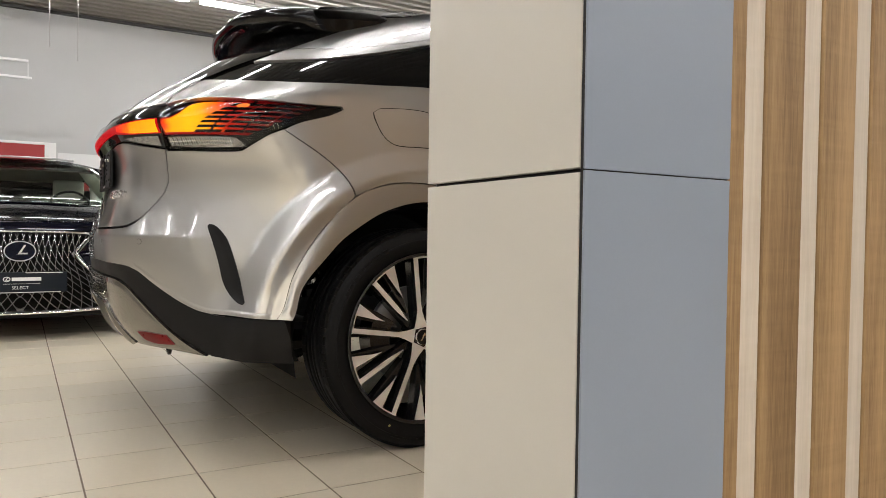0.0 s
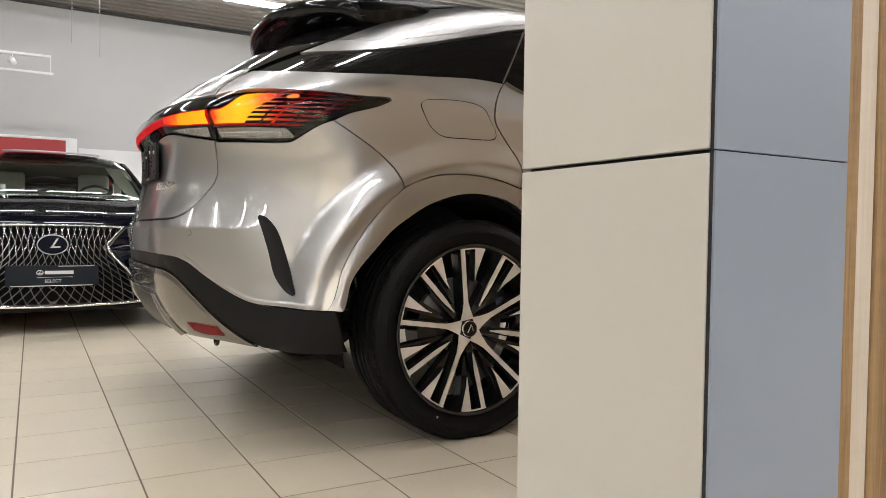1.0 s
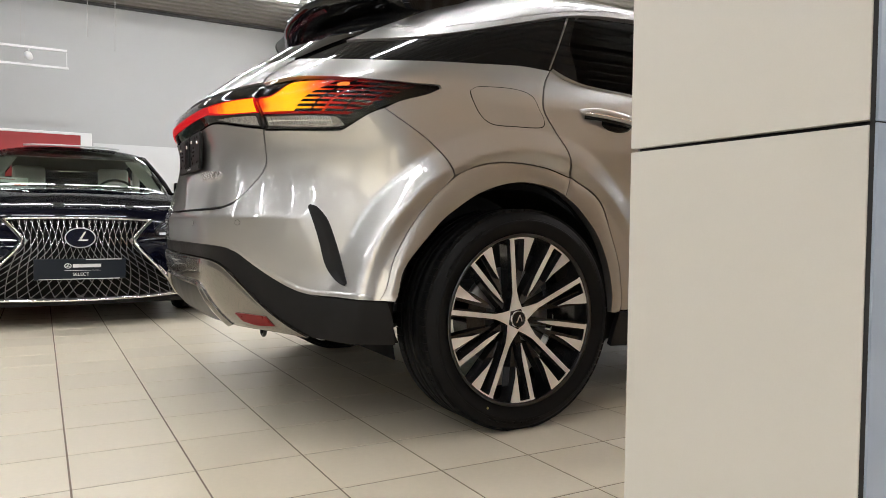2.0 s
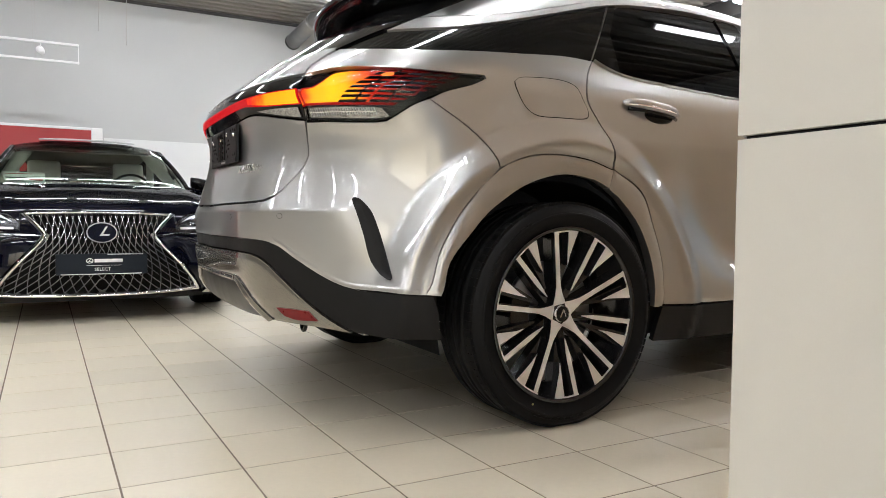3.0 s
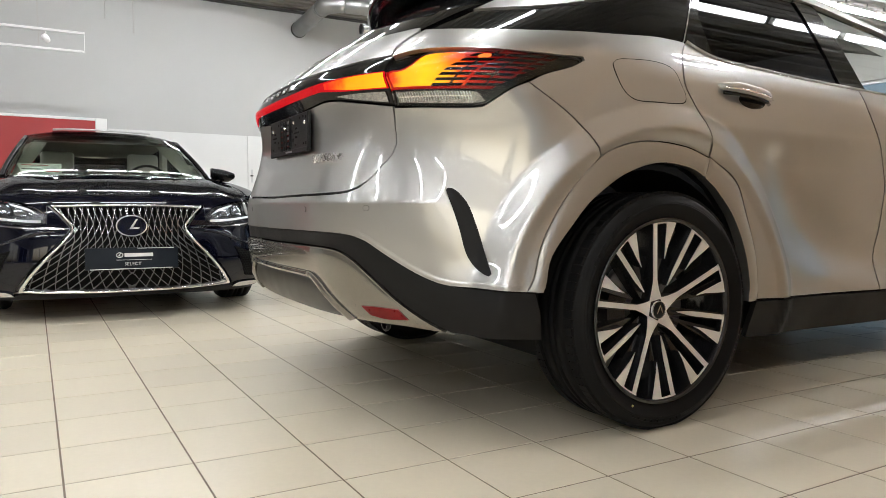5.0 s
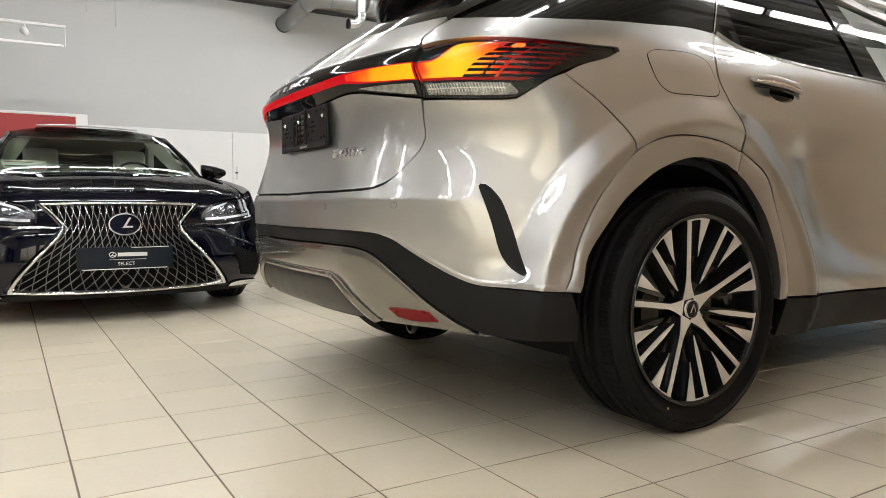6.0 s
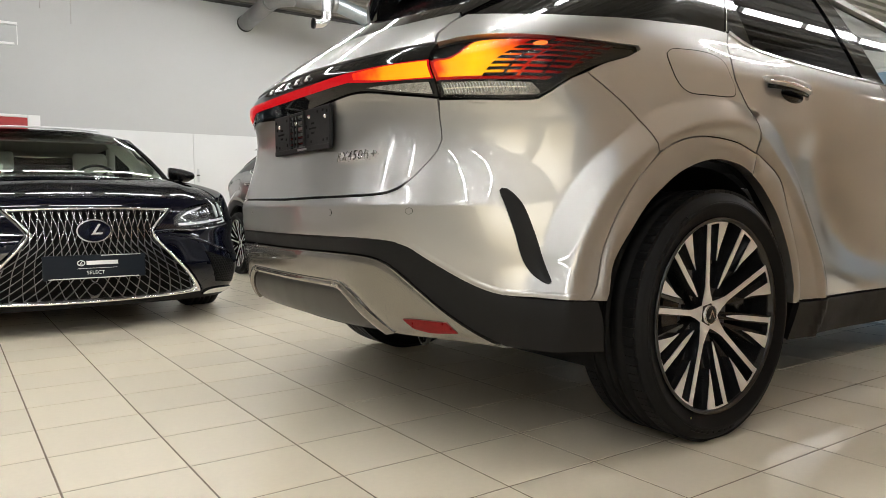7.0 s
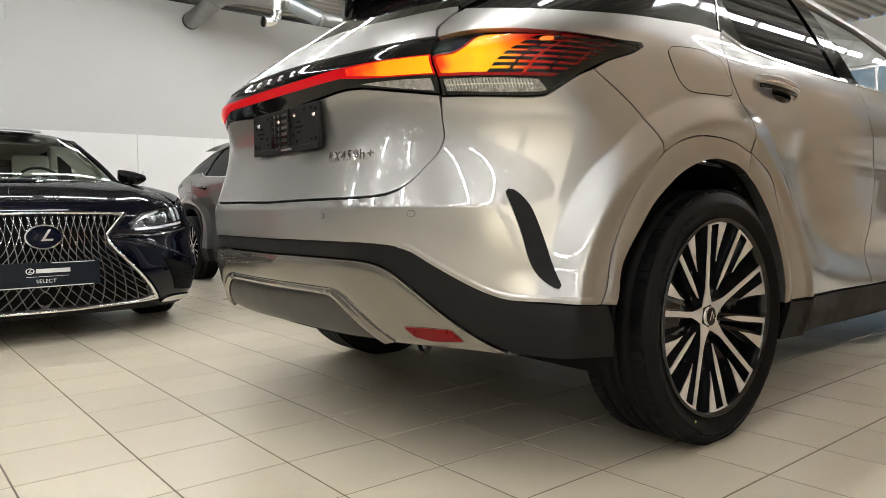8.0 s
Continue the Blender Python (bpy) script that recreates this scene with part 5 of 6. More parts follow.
top_bm, low_bm = bmesh.new(), bmesh.new()
for fam in (-1, 1):
    for k in range(-26, 27):
        up, down = [], []
        for i in range(26):
            z = .694 - i * (.694 - .196) / 25
            spread = np.interp(z, (.196, .30, .40, .50, .60, .70), (1.95, 1.64, 1.36, 1.10, 1.0, 1.05))
            x = spread * (k * .0345 + fam * ((.60 - z) * .25 if z > .53 else .0175 + (.53 - z) * .36))
            ok = abs(x) < grille_half(z) - .004
            if z > .53:
                if ok:
                    up.append((x, z))
            if z <= .55:
                if ok:
                    down.append((x, z))
        if len(up) > 2:
            bar_mesh(top_bm, up, .0020, .010)
        if len(down) > 2:
            bar_mesh(low_bm, down, .0018, .010)
tagged(part("grille_mesh", top_bm, M_MESHA, grille, "bright upper grille bars"), kind="stuff")
tagged(part("grille_mesh", low_bm, M_MESHB, grille, "grey lower grille bars"), kind="stuff")

# emblem and dealer plate
def oval(bm, c, rx, rz, y0, y1, n=40):
    ring = [(c[0] + rx * math.cos(2 * math.pi * k / n), c[1] + rz * math.sin(2 * math.pi * k / n)) for k in range(n)]
    prism(bm, ring, y0, y1)


ey = LS_Y - .022
em = bmesh.new()
oval(em, (LS_X, .586), .090, .066, ey, .05)
emblem = part("emblem", em, M_CHROME, grille, "oval emblem with a bright ring")
bm = bmesh.new()
oval(bm, (LS_X, .586), .0825, .0590, ey - .003, .01)
part("disc", bm, material("navy_glass", (.003, .004, .014), .05, 0, .1, 10, 200, spec=.3), emblem, "dark blue glass disc")
bm = bmesh.new()
prism(bm, [(LS_X - .012, .568), (LS_X + .022, .625), (LS_X + .034, .625), (LS_X + .006, .576), (LS_X + .045, .576), (LS_X + .040, .566), (LS_X - .02, .566)], ey - .006, .006)
part("mark", bm, M_SILVER, emblem)
plate = part("plate", box((LS_X - .262, LS_Y - .026, .318), (LS_X + .266, LS_Y - .014, .452), .004, 2), material("slate_plate", (.009, .013, .020), .35, 0, .06, 4, 200, spec=.2), LS, "dark blue dealer plate with white lettering")
M_PRINT = material("white_print", (.8, .8, .8), .5, 0, .02)
py = LS_Y - .0285
for x0, x1, z0, z1 in ((-.045, .118, .396, .418), (-.09, .112, .376, .378)):
    part("print_bar", box((LS_X + x0, py, z0), (LS_X + x1, py + .002, z1)), M_PRINT, plate)
bm = bmesh.new()
for k in range(24):
    a0, a1 = 2 * math.pi * k / 24, 2 * math.pi * (k + 1) / 24
    q = [(LS_X - .072 + r * 1.25 * math.cos(a), .407 + r * math.sin(a)) for r, a in ((.0165, a0), (.0165, a1), (.0125, a1), (.0125, a0))]
    prism(bm, q, py, .002)
prism(bm, [(LS_X - .082, .400), (LS_X - .068, .418), (LS_X - .064, .418), (LS_X - .074, .403), (LS_X - .060, .403), (LS_X - .062, .400)], py, .002)
part("print_mark", bm, M_PRINT, plate)
part("bright_edge", box((LS_X - .235, LS_Y - .028, .3195), (LS_X + .23, LS_Y - .0265, .3245)), M_PRINT, plate)
part("bright_edge", box((LS_X + .03, LS_Y - .028, .4455), (LS_X + .24, LS_Y - .0265, .4495)), M_PRINT, plate)


def lettering(text, size, m, mat, parent, depth=.001, name="lettering", spacing=1.0):
    cu = bpy.data.curves.new(name, "FONT")
    cu.body, cu.size, cu.extrude, cu.align_x, cu.space_character = text, size, depth, "CENTER", spacing
    tmp = bpy.data.objects.new(name, cu)
    scene.collection.objects.link(tmp)
    me = bpy.data.meshes.new_from_object(tmp.evaluated_get(bpy.context.evaluated_depsgraph_get()))
    bpy.data.objects.remove(tmp)
    me.transform(m)
    me.materials.clear()
    me.materials.append(mat)
    return under(new(name, me), parent)


lettering("SELECT", .028, pose(LS_X + .002, py, .343, 90, 0, 0), M_PRINT, plate, .001, spacing=1.05)

# nose panels
M_BRIGHT = material("bright_optic", (.92, .93, .95), .25, .35, .15, 40, 200)
M_PROJ = material("projector_glass", (.34, .34, .36), .10, .9, .3, 30, 120)
M_LAMPBED = material("dark_chrome_bed", (.07, .07, .075), .22, .8, .5, 30, 120)
for sg in (1, -1):
    W = (lambda q: q) if sg > 0 else neg
    sheet("bumper_wing", ls_skin, W(at_x([(.588, .192), (.588, .192), (.60, .200), (.583, .24), (.535, .32), (.455, .42), (.375, .512), (.334, .572), (.334, .572), (.387, .640), (.452, .706), (.452, .706)]) + [(.458, .652), (.462, .598), (.462, .598), (.56, .587), (.696, .604), (.82, .624), (.955, .632), (.955, .632), (.985, .52), (.975, .38), (.95, .25), (.94, .155), (.94, .155), (.80, .152), (.70, .160)]), M_NAVY, LS, "", grid=.03)
    sheet("corner_vent", ls_skin, W([(.625, .442), (.625, .442), (.825, .365), (.825, .365), (.850, .29), (.862, .215), (.862, .215), (.690, .240), (.690, .240), (.665, .33)]), M_HOLLOW, LS, "black honeycomb corner vent", .003, .006, .02, 0)
    bm = bmesh.new()
    for r in range(13):
        for c in range(13):
            s, z = .640 + .0185 * c + (.0092 if r % 2 else 0), .425 - .0160 * r
            if s > .815 + .04 * (.37 - z) / .15 or z > .442 - (s - .625) * .385 - .014 or s < .636 + (.442 - z) * .30 or z < .250 - (s - .69) * .15:
                continue
            for k in range(6):
                a0, a1 = math.pi / 3 * k + math.pi / 6, math.pi / 3 * (k + 1) + math.pi / 6
                pts = []
                for rr, a in ((.0112, a0), (.0112, a1), (.0082, a1), (.0082, a0)):
                    pts.append(bm.verts.new(ls_skin(sg * (s + rr * math.cos(a)), z + rr * .85 * math.sin(a), .0075)[0]))
                bm.faces.new(pts if sg > 0 else pts[::-1])
    tagged(part("vent_mesh", bm, M_CLAD, LS, "black honeycomb mesh"), kind="stuff")
    sheet("corner_blade", ls_skin, W([(.601, .170), (.601, .170), (.633, .192), (.70, .199), (.86, .190), (.86, .190), (.86, .174), (.86, .174), (.70, .168)]), M_CHROME, LS, "chrome corner blade", .012, .014, .02, 0, dome=.006)
    lamp = sheet("headlamp", ls_skin, W([(.465, .649), (.465, .649), (.531, .702), (.634, .732), (.765, .749), (.805, .748), (.805, .748), (.835, .69), (.825, .631), (.825, .631), (.696, .611), (.56, .593), (.470, .603), (.470, .603)]), M_LAMPBED, LS, "slim headlamp with bright inner optics", -.02, .01, .03, 0)
    sheet("lens", ls_skin, W([(.465, .649), (.465, .649), (.531, .702), (.634, .732), (.765, .749), (.805, .748), (.805, .748), (.835, .69), (.825, .631), (.825, .631), (.696, .611), (.56, .593), (.470, .603), (.470, .603)]), M_LENS, lamp, "clear lens", .002, .016, .03, .001)
    for k in range(3):
        c = .585 + .078 * k
        sheet("projector", ls_skin, W([(c - .030, .655 + .012 * k), (c - .026, .685 + .012 * k), (c + .002, .703 + .012 * k), (c + .028, .695 + .012 * k), (c + .032, .662 + .012 * k), (c, .646 + .012 * k)]), M_PROJ, lamp, "grey projector bowl", -.008, .006, .014, 0, dome=-.006)
    for pts in ([(.49, .622), (.60, .626), (.70, .638), (.81, .652), (.81, .652), (.808, .640), (.70, .624), (.58, .610), (.49, .608)], [(.735, .738), (.735, .738), (.752, .740), (.768, .66), (.768, .66), (.75, .655)], [(.782, .742), (.782, .742), (.797, .742), (.812, .67), (.812, .67), (.795, .665)], [(.50, .655), (.55, .694), (.55, .694), (.64, .723), (.64, .715), (.56, .682)]):
        sheet("light_blade", ls_skin, W(pts), M_BRIGHT, lamp, "", -.006, .005, .014, 0)
    sheet("lamp_strip", ls_skin, W([(.355, .564), (.355, .564), (.46, .580), (.56, .578), (.70, .592), (.82, .612), (.82, .612), (.82, .604), (.70, .584), (.56, .569), (.46, .568)]), M_CHROME, LS, "bright strip under the headlamp", .007, .006, .02, 0)
    sheet("bumper_crease", ls_skin, W([(.395, .548), (.395, .548), (.50, .556), (.60, .520), (.72, .470), (.84, .425), (.93, .405), (.93, .405), (.93, .395), (.93, .395), (.84, .410), (.72, .452), (.60, .500), (.50, .536)]), M_NAVY, LS, "", .003, .012, .015, 0, dome=.012)
    # flank and front wing
    sheet("front_wing", ls_skin, W([(.81, .750), (.81, .750), (.842, .69), (.832, .630), (.832, .630), (.960, .637), (.960, .637), (.99, .52), (.980, .38), (.955, .25), (.945, .155), (.945, .155), (1.04, .155), (1.04, .155), (1.06, .35), (1.09, .46), (1.17, .59), (1.30, .68), (1.42, .70), (1.58, .67), (1.70, .58), (1.77, .45), (1.79, .22), (1.79, .22), (2.3, .20), (2.3, .20), (2.3, .94), (2.3, .94), (1.8, .90), (1.4, .855), (1.0, .79)]), M_NAVY, LS, "", grid=.04)
    sheet("front_door", ls_skin, W([(2.305, .20), (2.305, .20), (2.305, .94), (2.305, .94), (3.35, .965), (3.35, .965), (3.35, .20), (3.35, .20)]), M_NAVY, LS, "", grid=.06)
    sheet("rear_door", ls_skin, W([(3.355, .20), (3.355, .20), (3.355, .965), (3.355, .965), (4.4, .97), (4.4, .97), (4.4, .20), (4.4, .20)]), M_NAVY, LS, "", grid=.06)
    sheet("rear_wing", ls_skin, W([(4.405, .20), (4.405, .20), (4.405, .97), (4.405, .97), (5.7, .96), (5.7, .96), (5.7, .25), (5.7, .25)]), M_NAVY, LS, "", grid=.06)
sheet("front_lip", ls_skin, both([(0, .174), (.45, .176), (.65, .158), (.93, .150), (.93, .150), (.92, .132), (.92, .132), (.65, .132), (0, .138)]), M_CLAD, LS, "black lower lip", -.01, .02, .03, 0)
sheet("nose_panel", ls_skin, both([(0, .776), (.3, .775), (.55, .770), (.80, .756), (.80, .756), (.765, .752), (.634, .736), (.531, .706), (.461, .653), (.461, .653)] + at_x([(.456, .706), (.456, .712), (.456, .712), (.22, .717), (0, .718)])), M_NAVY, LS, "", grid=.03)
part("under_tray", box((LS_X - .60, LS_Y + .34, .12), (LS_X + .60, LS_Y + 4.9, .20)), M_HOLLOW, LS)
part("tail", box((LS_X - .84, LS_Y + 5.1, .28), (LS_X + .84, LS_Y + 5.2, .95), .03), M_NAVY, LS)


def grid_surface(name, f, nu, nv, mat, parent, label="", thick=.0, flip=True):
    bm = bmesh.new()
    g_ = [[bm.verts.new(f(i / nu, j / nv)) for j in range(nv + 1)] for i in range(nu + 1)]
    for i in range(nu):
        for j in range(nv):
            q = (g_[i][j], g_[i + 1][j], g_[i + 1][j + 1], g_[i][j + 1])
            bm.faces.new(q[::-1] if flip else q).smooth = True
    if thick:
        bmesh.ops.solidify(bm, geom=bm.faces[:], thickness=thick)
    return part(name, bm, mat, parent, label)


def ls_hood(u, v):
    """u along from the nose to the screen, v across."""
    w = 2 * v - 1
    f = ls_skin(.80 * w, .776 - .02 * w * w)[0]
    x = f[0] * (1 - u) + (LS_X + .76 * w) * u + .05 * w * math.sin(math.pi * u)
    y = f[1] * (1 - u) + (LS_Y + 1.46) * u
    edge = np.interp(u, (0, .1, .3, .6, 1), (f[2], .788, .826, .874, .925))
    crown = np.interp(u, (0, .08, .25, .5, .8, 1), (0, .026, .056, .068, .058, .05))
    ridge = .012 * math.exp(-((abs(w) - .72) / .10) ** 2) * min(1, u * 5)
    return (x, y, edge + crown * (1 - w * w) ** .8 + ridge)


grid_surface("bonnet", ls_hood, 30, 36, M_NAVY, LS, "", .012)
for sg in (1, -1):
    def wing_top(u, v):
        p0 = Vector(ls_hood(u, 1.0 if sg > 0 else 0.0))
        s = .81 + u * 1.25
        p1 = Vector(ls_skin(sg * s, float(np.interp(u, (0, .2, .6, 1), (.753, .80, .862, .905))))[0])
        q = p0.lerp(p1, v)
        q.z += .028 * math.sin(math.pi * v) * (1 - .4 * u)
        return q
    grid_surface("wing_top", wing_top, 24, 8, M_NAVY, LS, "")


def ls_screen(u, v, inset=0.0):
    w = (2 * v - 1) * (1 - inset)
    half = .75 + (.60 - .75) * u ** 1.3
    y = LS_Y + 1.40 + (.82 * u) + .13 * (w * w) * (1 - .4 * u)
    z = .945 + .37 * u ** (1.27 - .30 * w ** 4) + .034 * (1 - w ** 4) * (u * .9 + .2) - .01 * w * w
    return (LS_X + w * half, y, z)


grid_surface("windscreen", lambda u, v: ls_screen(.02 + u * .95, .5 + (v - .5) * .96), 16, 20, M_SCREEN, LS, "clear windscreen")
for sg in (0, 1):
    grid_surface("screen_pillar", lambda u, v: tuple(Vector(ls_screen(u, .035 if sg == 0 else .965)).lerp(Vector(ls_screen(u, 0 if sg == 0 else 1)) + Vector((0, .10, -.03)), v)), 16, 4, M_NAVY, LS, "", .02)


def ls_roof(u, v):
    w = 2 * v - 1
    half = np.interp(u, (0, .3, .7, 1), (.60, .62, .60, .56))
    y = LS_Y + 2.22 + .12 * w * w * (1 - u) + 2.2 * u
    z = np.interp(u, (0, .2, .45, .8, 1), (1.313, 1.352, 1.365, 1.335, 1.285)) + .045 * (1 - w ** 4)
    return (LS_X + w * half, y, float(z))


grid_surface("roof", ls_roof, 16, 16, M_NAVY, LS, "", .03)
def over_roof(u, v):
    p = ls_roof(.10 + .50 * u, .17 + .66 * v)
    return (p[0], p[1], p[2] + .006)


for sg in (0, 1):
    bm = bmesh.new()
    tube(bm, [ls_screen(u, sg) for u in (0, .1, .25, .4, .55, .7, .85, .97)], .019, 10)
    part("pillar_edge", bm, M_BLACK, LS, "gloss black screen pillar", True)
    bm = bmesh.new()
    rail = [ls_roof(u, sg) for u in (0, .06, .15, .3, .5, .7, .9, 1)]
    tube(bm, [(p[0], p[1], p[2] - .010) for p in rail], .016, 10)
    part("roof_rail", bm, M_NAVY, LS, "", True)
grid_surface("sunroof", over_roof, 12, 12, M_BLACK, LS, "dark glass sunroof")
bm = bmesh.new()
tube(bm, [Vector(over_roof(0, v / 10)) + Vector((0, -.03, .014)) for v in range(11)], .009, 8)
part("sunroof_edge", bm, M_SILVER, LS, "bright front edge of the sunroof", True)
part("headliner", box((LS_X - .55, LS_Y + 2.45, 1.275), (LS_X + .55, LS_Y + 4.3, 1.29), .01), material("cream_headliner", (.30, .28, .25), .8, 0, .05), LS, "beige headliner")
part("parcel_shelf", box((LS_X - .66, LS_Y + 4.40, .55), (LS_X + .66, LS_Y + 4.46, 1.20), .02), M_CLAD, LS)
grid_surface("rear_screen", lambda u, v: (LS_X + (2 * v - 1) * (.56 + .12 * u), LS_Y + 4.42 + .65 * u, 1.285 - .30 * u + .045 * (1 - (2 * v - 1) ** 2) * (1 - u)), 8, 10, M_TINT, LS, "")
for sg in (-1, 1):
    def side_glass(u, v):
        y = LS_Y + 1.75 + 3.1 * u
        top = Vector((LS_X + sg * np.interp(u, (0, .3, .9, 1), (.66, .62, .58, .60)), y, np.interp(u, (0, .1, .3, .6, .9, 1), (1.0, 1.20, 1.345, 1.355, 1.28, 1.20))))
        low = Vector((LS_X + sg * .80, y, .955))
        q = low.lerp(top, v)
        q.x += sg * .03 * math.sin(math.pi * v)
        return q
    grid_surface("side_window", side_glass, 20, 6, M_GLASS, LS, "tinted side glass", flip=sg < 0)
    # door mirror: an angular shell, pointed outwards
    bm = bmesh.new()
    ring0 = [(.795, .965), (.795, 1.045), (.90, 1.035), (1.0, 1.005), (1.005, .965), (.94, .925), (.86, .925)]
    sec = []
    for dy, k in ((-.095, .45), (-.075, .78), (-.03, 1.0), (.03, 1.0), (.035, .95)):
        sec.append([bm.verts.new((LS_X + sg * (.90 + (x - .90) * k), LS_Y + 1.66 + dy + .05 * (x - .80), .985 + (z - .985) * k)) for x, z in ring0])
    for a, b in zip(sec, sec[1:]):
        for k in range(7):
            bm.faces.new((a[k], a[(k + 1) % 7], b[(k + 1) % 7], b[k])).smooth = True
    bm.faces.new(sec[0])
    bm.faces.new(sec[-1])
    bmesh.ops.bevel(bm, geom=bm.edges[:], offset=.006, segments=2, affect="EDGES")
    bmesh.ops.recalc_face_normals(bm, faces=bm.faces[:])
    mirror = part("door_mirror", bm, M_BLACK, LS, "gloss black angular door mirror", True)
    part("mirror_base", box((LS_X + min(sg * .77, sg * .85), LS_Y + 1.64, .935), (LS_X + max(sg * .77, sg * .85), LS_Y + 1.72, .955), .006), M_BLACK, mirror)
    part("mirror_glass", box((LS_X + min(sg * .82, sg * .98), LS_Y + 1.702, .94), (LS_X + max(sg * .82, sg * .98), LS_Y + 1.706, 1.02), .001), M_CHROME, mirror)

# cabin: pillar trim, shelf, seats, wheel, price card
M_CREAM = material("cream_leather", (.60, .58, .53), .5, 0, .06, 6, 200, bump=.0006)
for v0, v1 in ((.03, .135), (.97, .865)):
    grid_surface("pillar_trim", lambda u, v: tuple(Vector(ls_screen(.04 + .90 * u, v0 + (v1 - v0) * v * (.35 + .65 * u))) + Vector((0, .05 + .16 * v, -.035))), 12, 4, M_CREAM, LS, "cream trim inside the screen pillar", .008)
    sx = 1 if v0 > .5 else -1
    part("door_trim", box((LS_X + min(sx * .71, sx * .745), LS_Y + 2.15, .55), (LS_X + max(sx * .71, sx * .745), LS_Y + 4.3, .985), .012, 2), M_CREAM, LS, "cream door trim")
    part("centre_pillar", box((LS_X + min(sx * .60, sx * .66), LS_Y + 3.25, .96), (LS_X + max(sx * .60, sx * .66), LS_Y + 3.42, 1.32), .015, 2), M_CREAM, LS, "cream centre pillar trim")
part("dashboard", box((LS_X - .70, LS_Y + 1.62, .80), (LS_X + .70, LS_Y + 2.25, .955), .05, 3), M_CLAD, LS)
part("cabin_floor", box((LS_X - .72, LS_Y + 2.2, .30), (LS_X + .72, LS_Y + 4.6, .34)), M_CLAD, LS)
for sx in (-.37, .37):
    part("seat", box((LS_X + sx - .25, LS_Y + 2.75, .40), (LS_X + sx + .25, LS_Y + 2.92, 1.02), .06, 4), M_CREAM, LS, "cream leather seat", True)
    part("head_restraint", box((LS_X + sx - .14, LS_Y + 2.76, 1.04), (LS_X + sx + .14, LS_Y + 2.86, 1.22), .045, 4), M_CREAM, LS, "cream leather head restraint", True)
part("rear_seat", box((LS_X - .62, LS_Y + 3.75, .45), (LS_X + .62, LS_Y + 3.95, 1.05), .06, 4), M_CREAM, LS, "cream leather rear bench", True)
sw = lathe([(.165, -.012), (.178, -.012), (.184, 0), (.178, .012), (.165, .012), (.160, 0), (.165, -.012)], 40)
bmesh.ops.transform(sw, matrix=pose(LS_X + .37, LS_Y + 2.38, .94, -28, 0, 0), verts=sw.verts[:])
part("steering_wheel", sw, M_CLAD, LS, "black steering wheel", True)
card = tagged(part("price_card", box((-.155, -.002, 0), (.155, .002, .105)), M_WHITE), "white price card with red print on the dashboard", "price card")
card.matrix_world = pose(LS_X - .50, LS_Y + 1.84, .956, -22, 0, 4)
for x0, x1, z0, z1, m_ in ((-.13, .06, .086, .092, M_RED), (-.13, .02, .050, .058, M_STEEL), (.04, .14, .030, .052, M_RED), (-.13, .0, .022, .027, M_STEEL), (-.13, -.03, .010, .014, M_STEEL)):
    under(part("print_bar", box((x0, -.0035, z0), (x1, -.0021, z1)), m_), card).matrix_parent_inverse = Matrix.Identity(4)


def plain_wheel(at, R, W, rim, parent, turn=0):
    w = thing("wheel", "", "", at)
    for name, prof, mat, lab in (("tyre", tyre_profile(R, W, rim), M_RUBBER, "black rubber tyre"), ("rim", [(rim, -.10), (rim - .01, -.105), (rim - .02, -.09), (rim - .03, .0), (.06, -.03), (.001, -.05)], M_DARKALU, "grey alloy rim")):
        bm = lathe(prof, 48)
        bmesh.ops.recalc_face_normals(bm, faces=bm.faces[:])
        bmesh.ops.transform(bm, matrix=Matrix.Translation(at) @ pose(0, 0, 0, 0, 0, turn), verts=bm.verts[:])
        for v in bm.verts:
            v.co.z = max(v.co.z, .0006)
        part(name, bm, mat, w, lab, name == "rim")
    for k in range(5):
        bm = bmesh.new()
        a = 90 - 72 * k
        ca, sa = math.cos(radians(a)), math.sin(radians(a))
        for off in (-.022, .022):
            prism(bm, [(r * ca - (h + off) * sa, r * sa + (h + off) * ca) for r, h in ((.03, .012), (rim - .012, .014), (rim - .012, -.014), (.03, -.012))], -.085, .02)
        bmesh.ops.recalc_face_normals(bm, faces=bm.faces[:])
        bmesh.ops.transform(bm, matrix=Matrix.Translation(at) @ pose(0, 0, 0, 0, 0, turn), verts=bm.verts[:])
        part("spoke", bm, M_ALU, w)
    return under(w, parent)


for yy in (.945, 4.07):
    for sg in (-1, 1):
        plain_wheel((LS_X + sg * .80, LS_Y + yy, .345), .352, .24, .25, LS, 90 * sg)

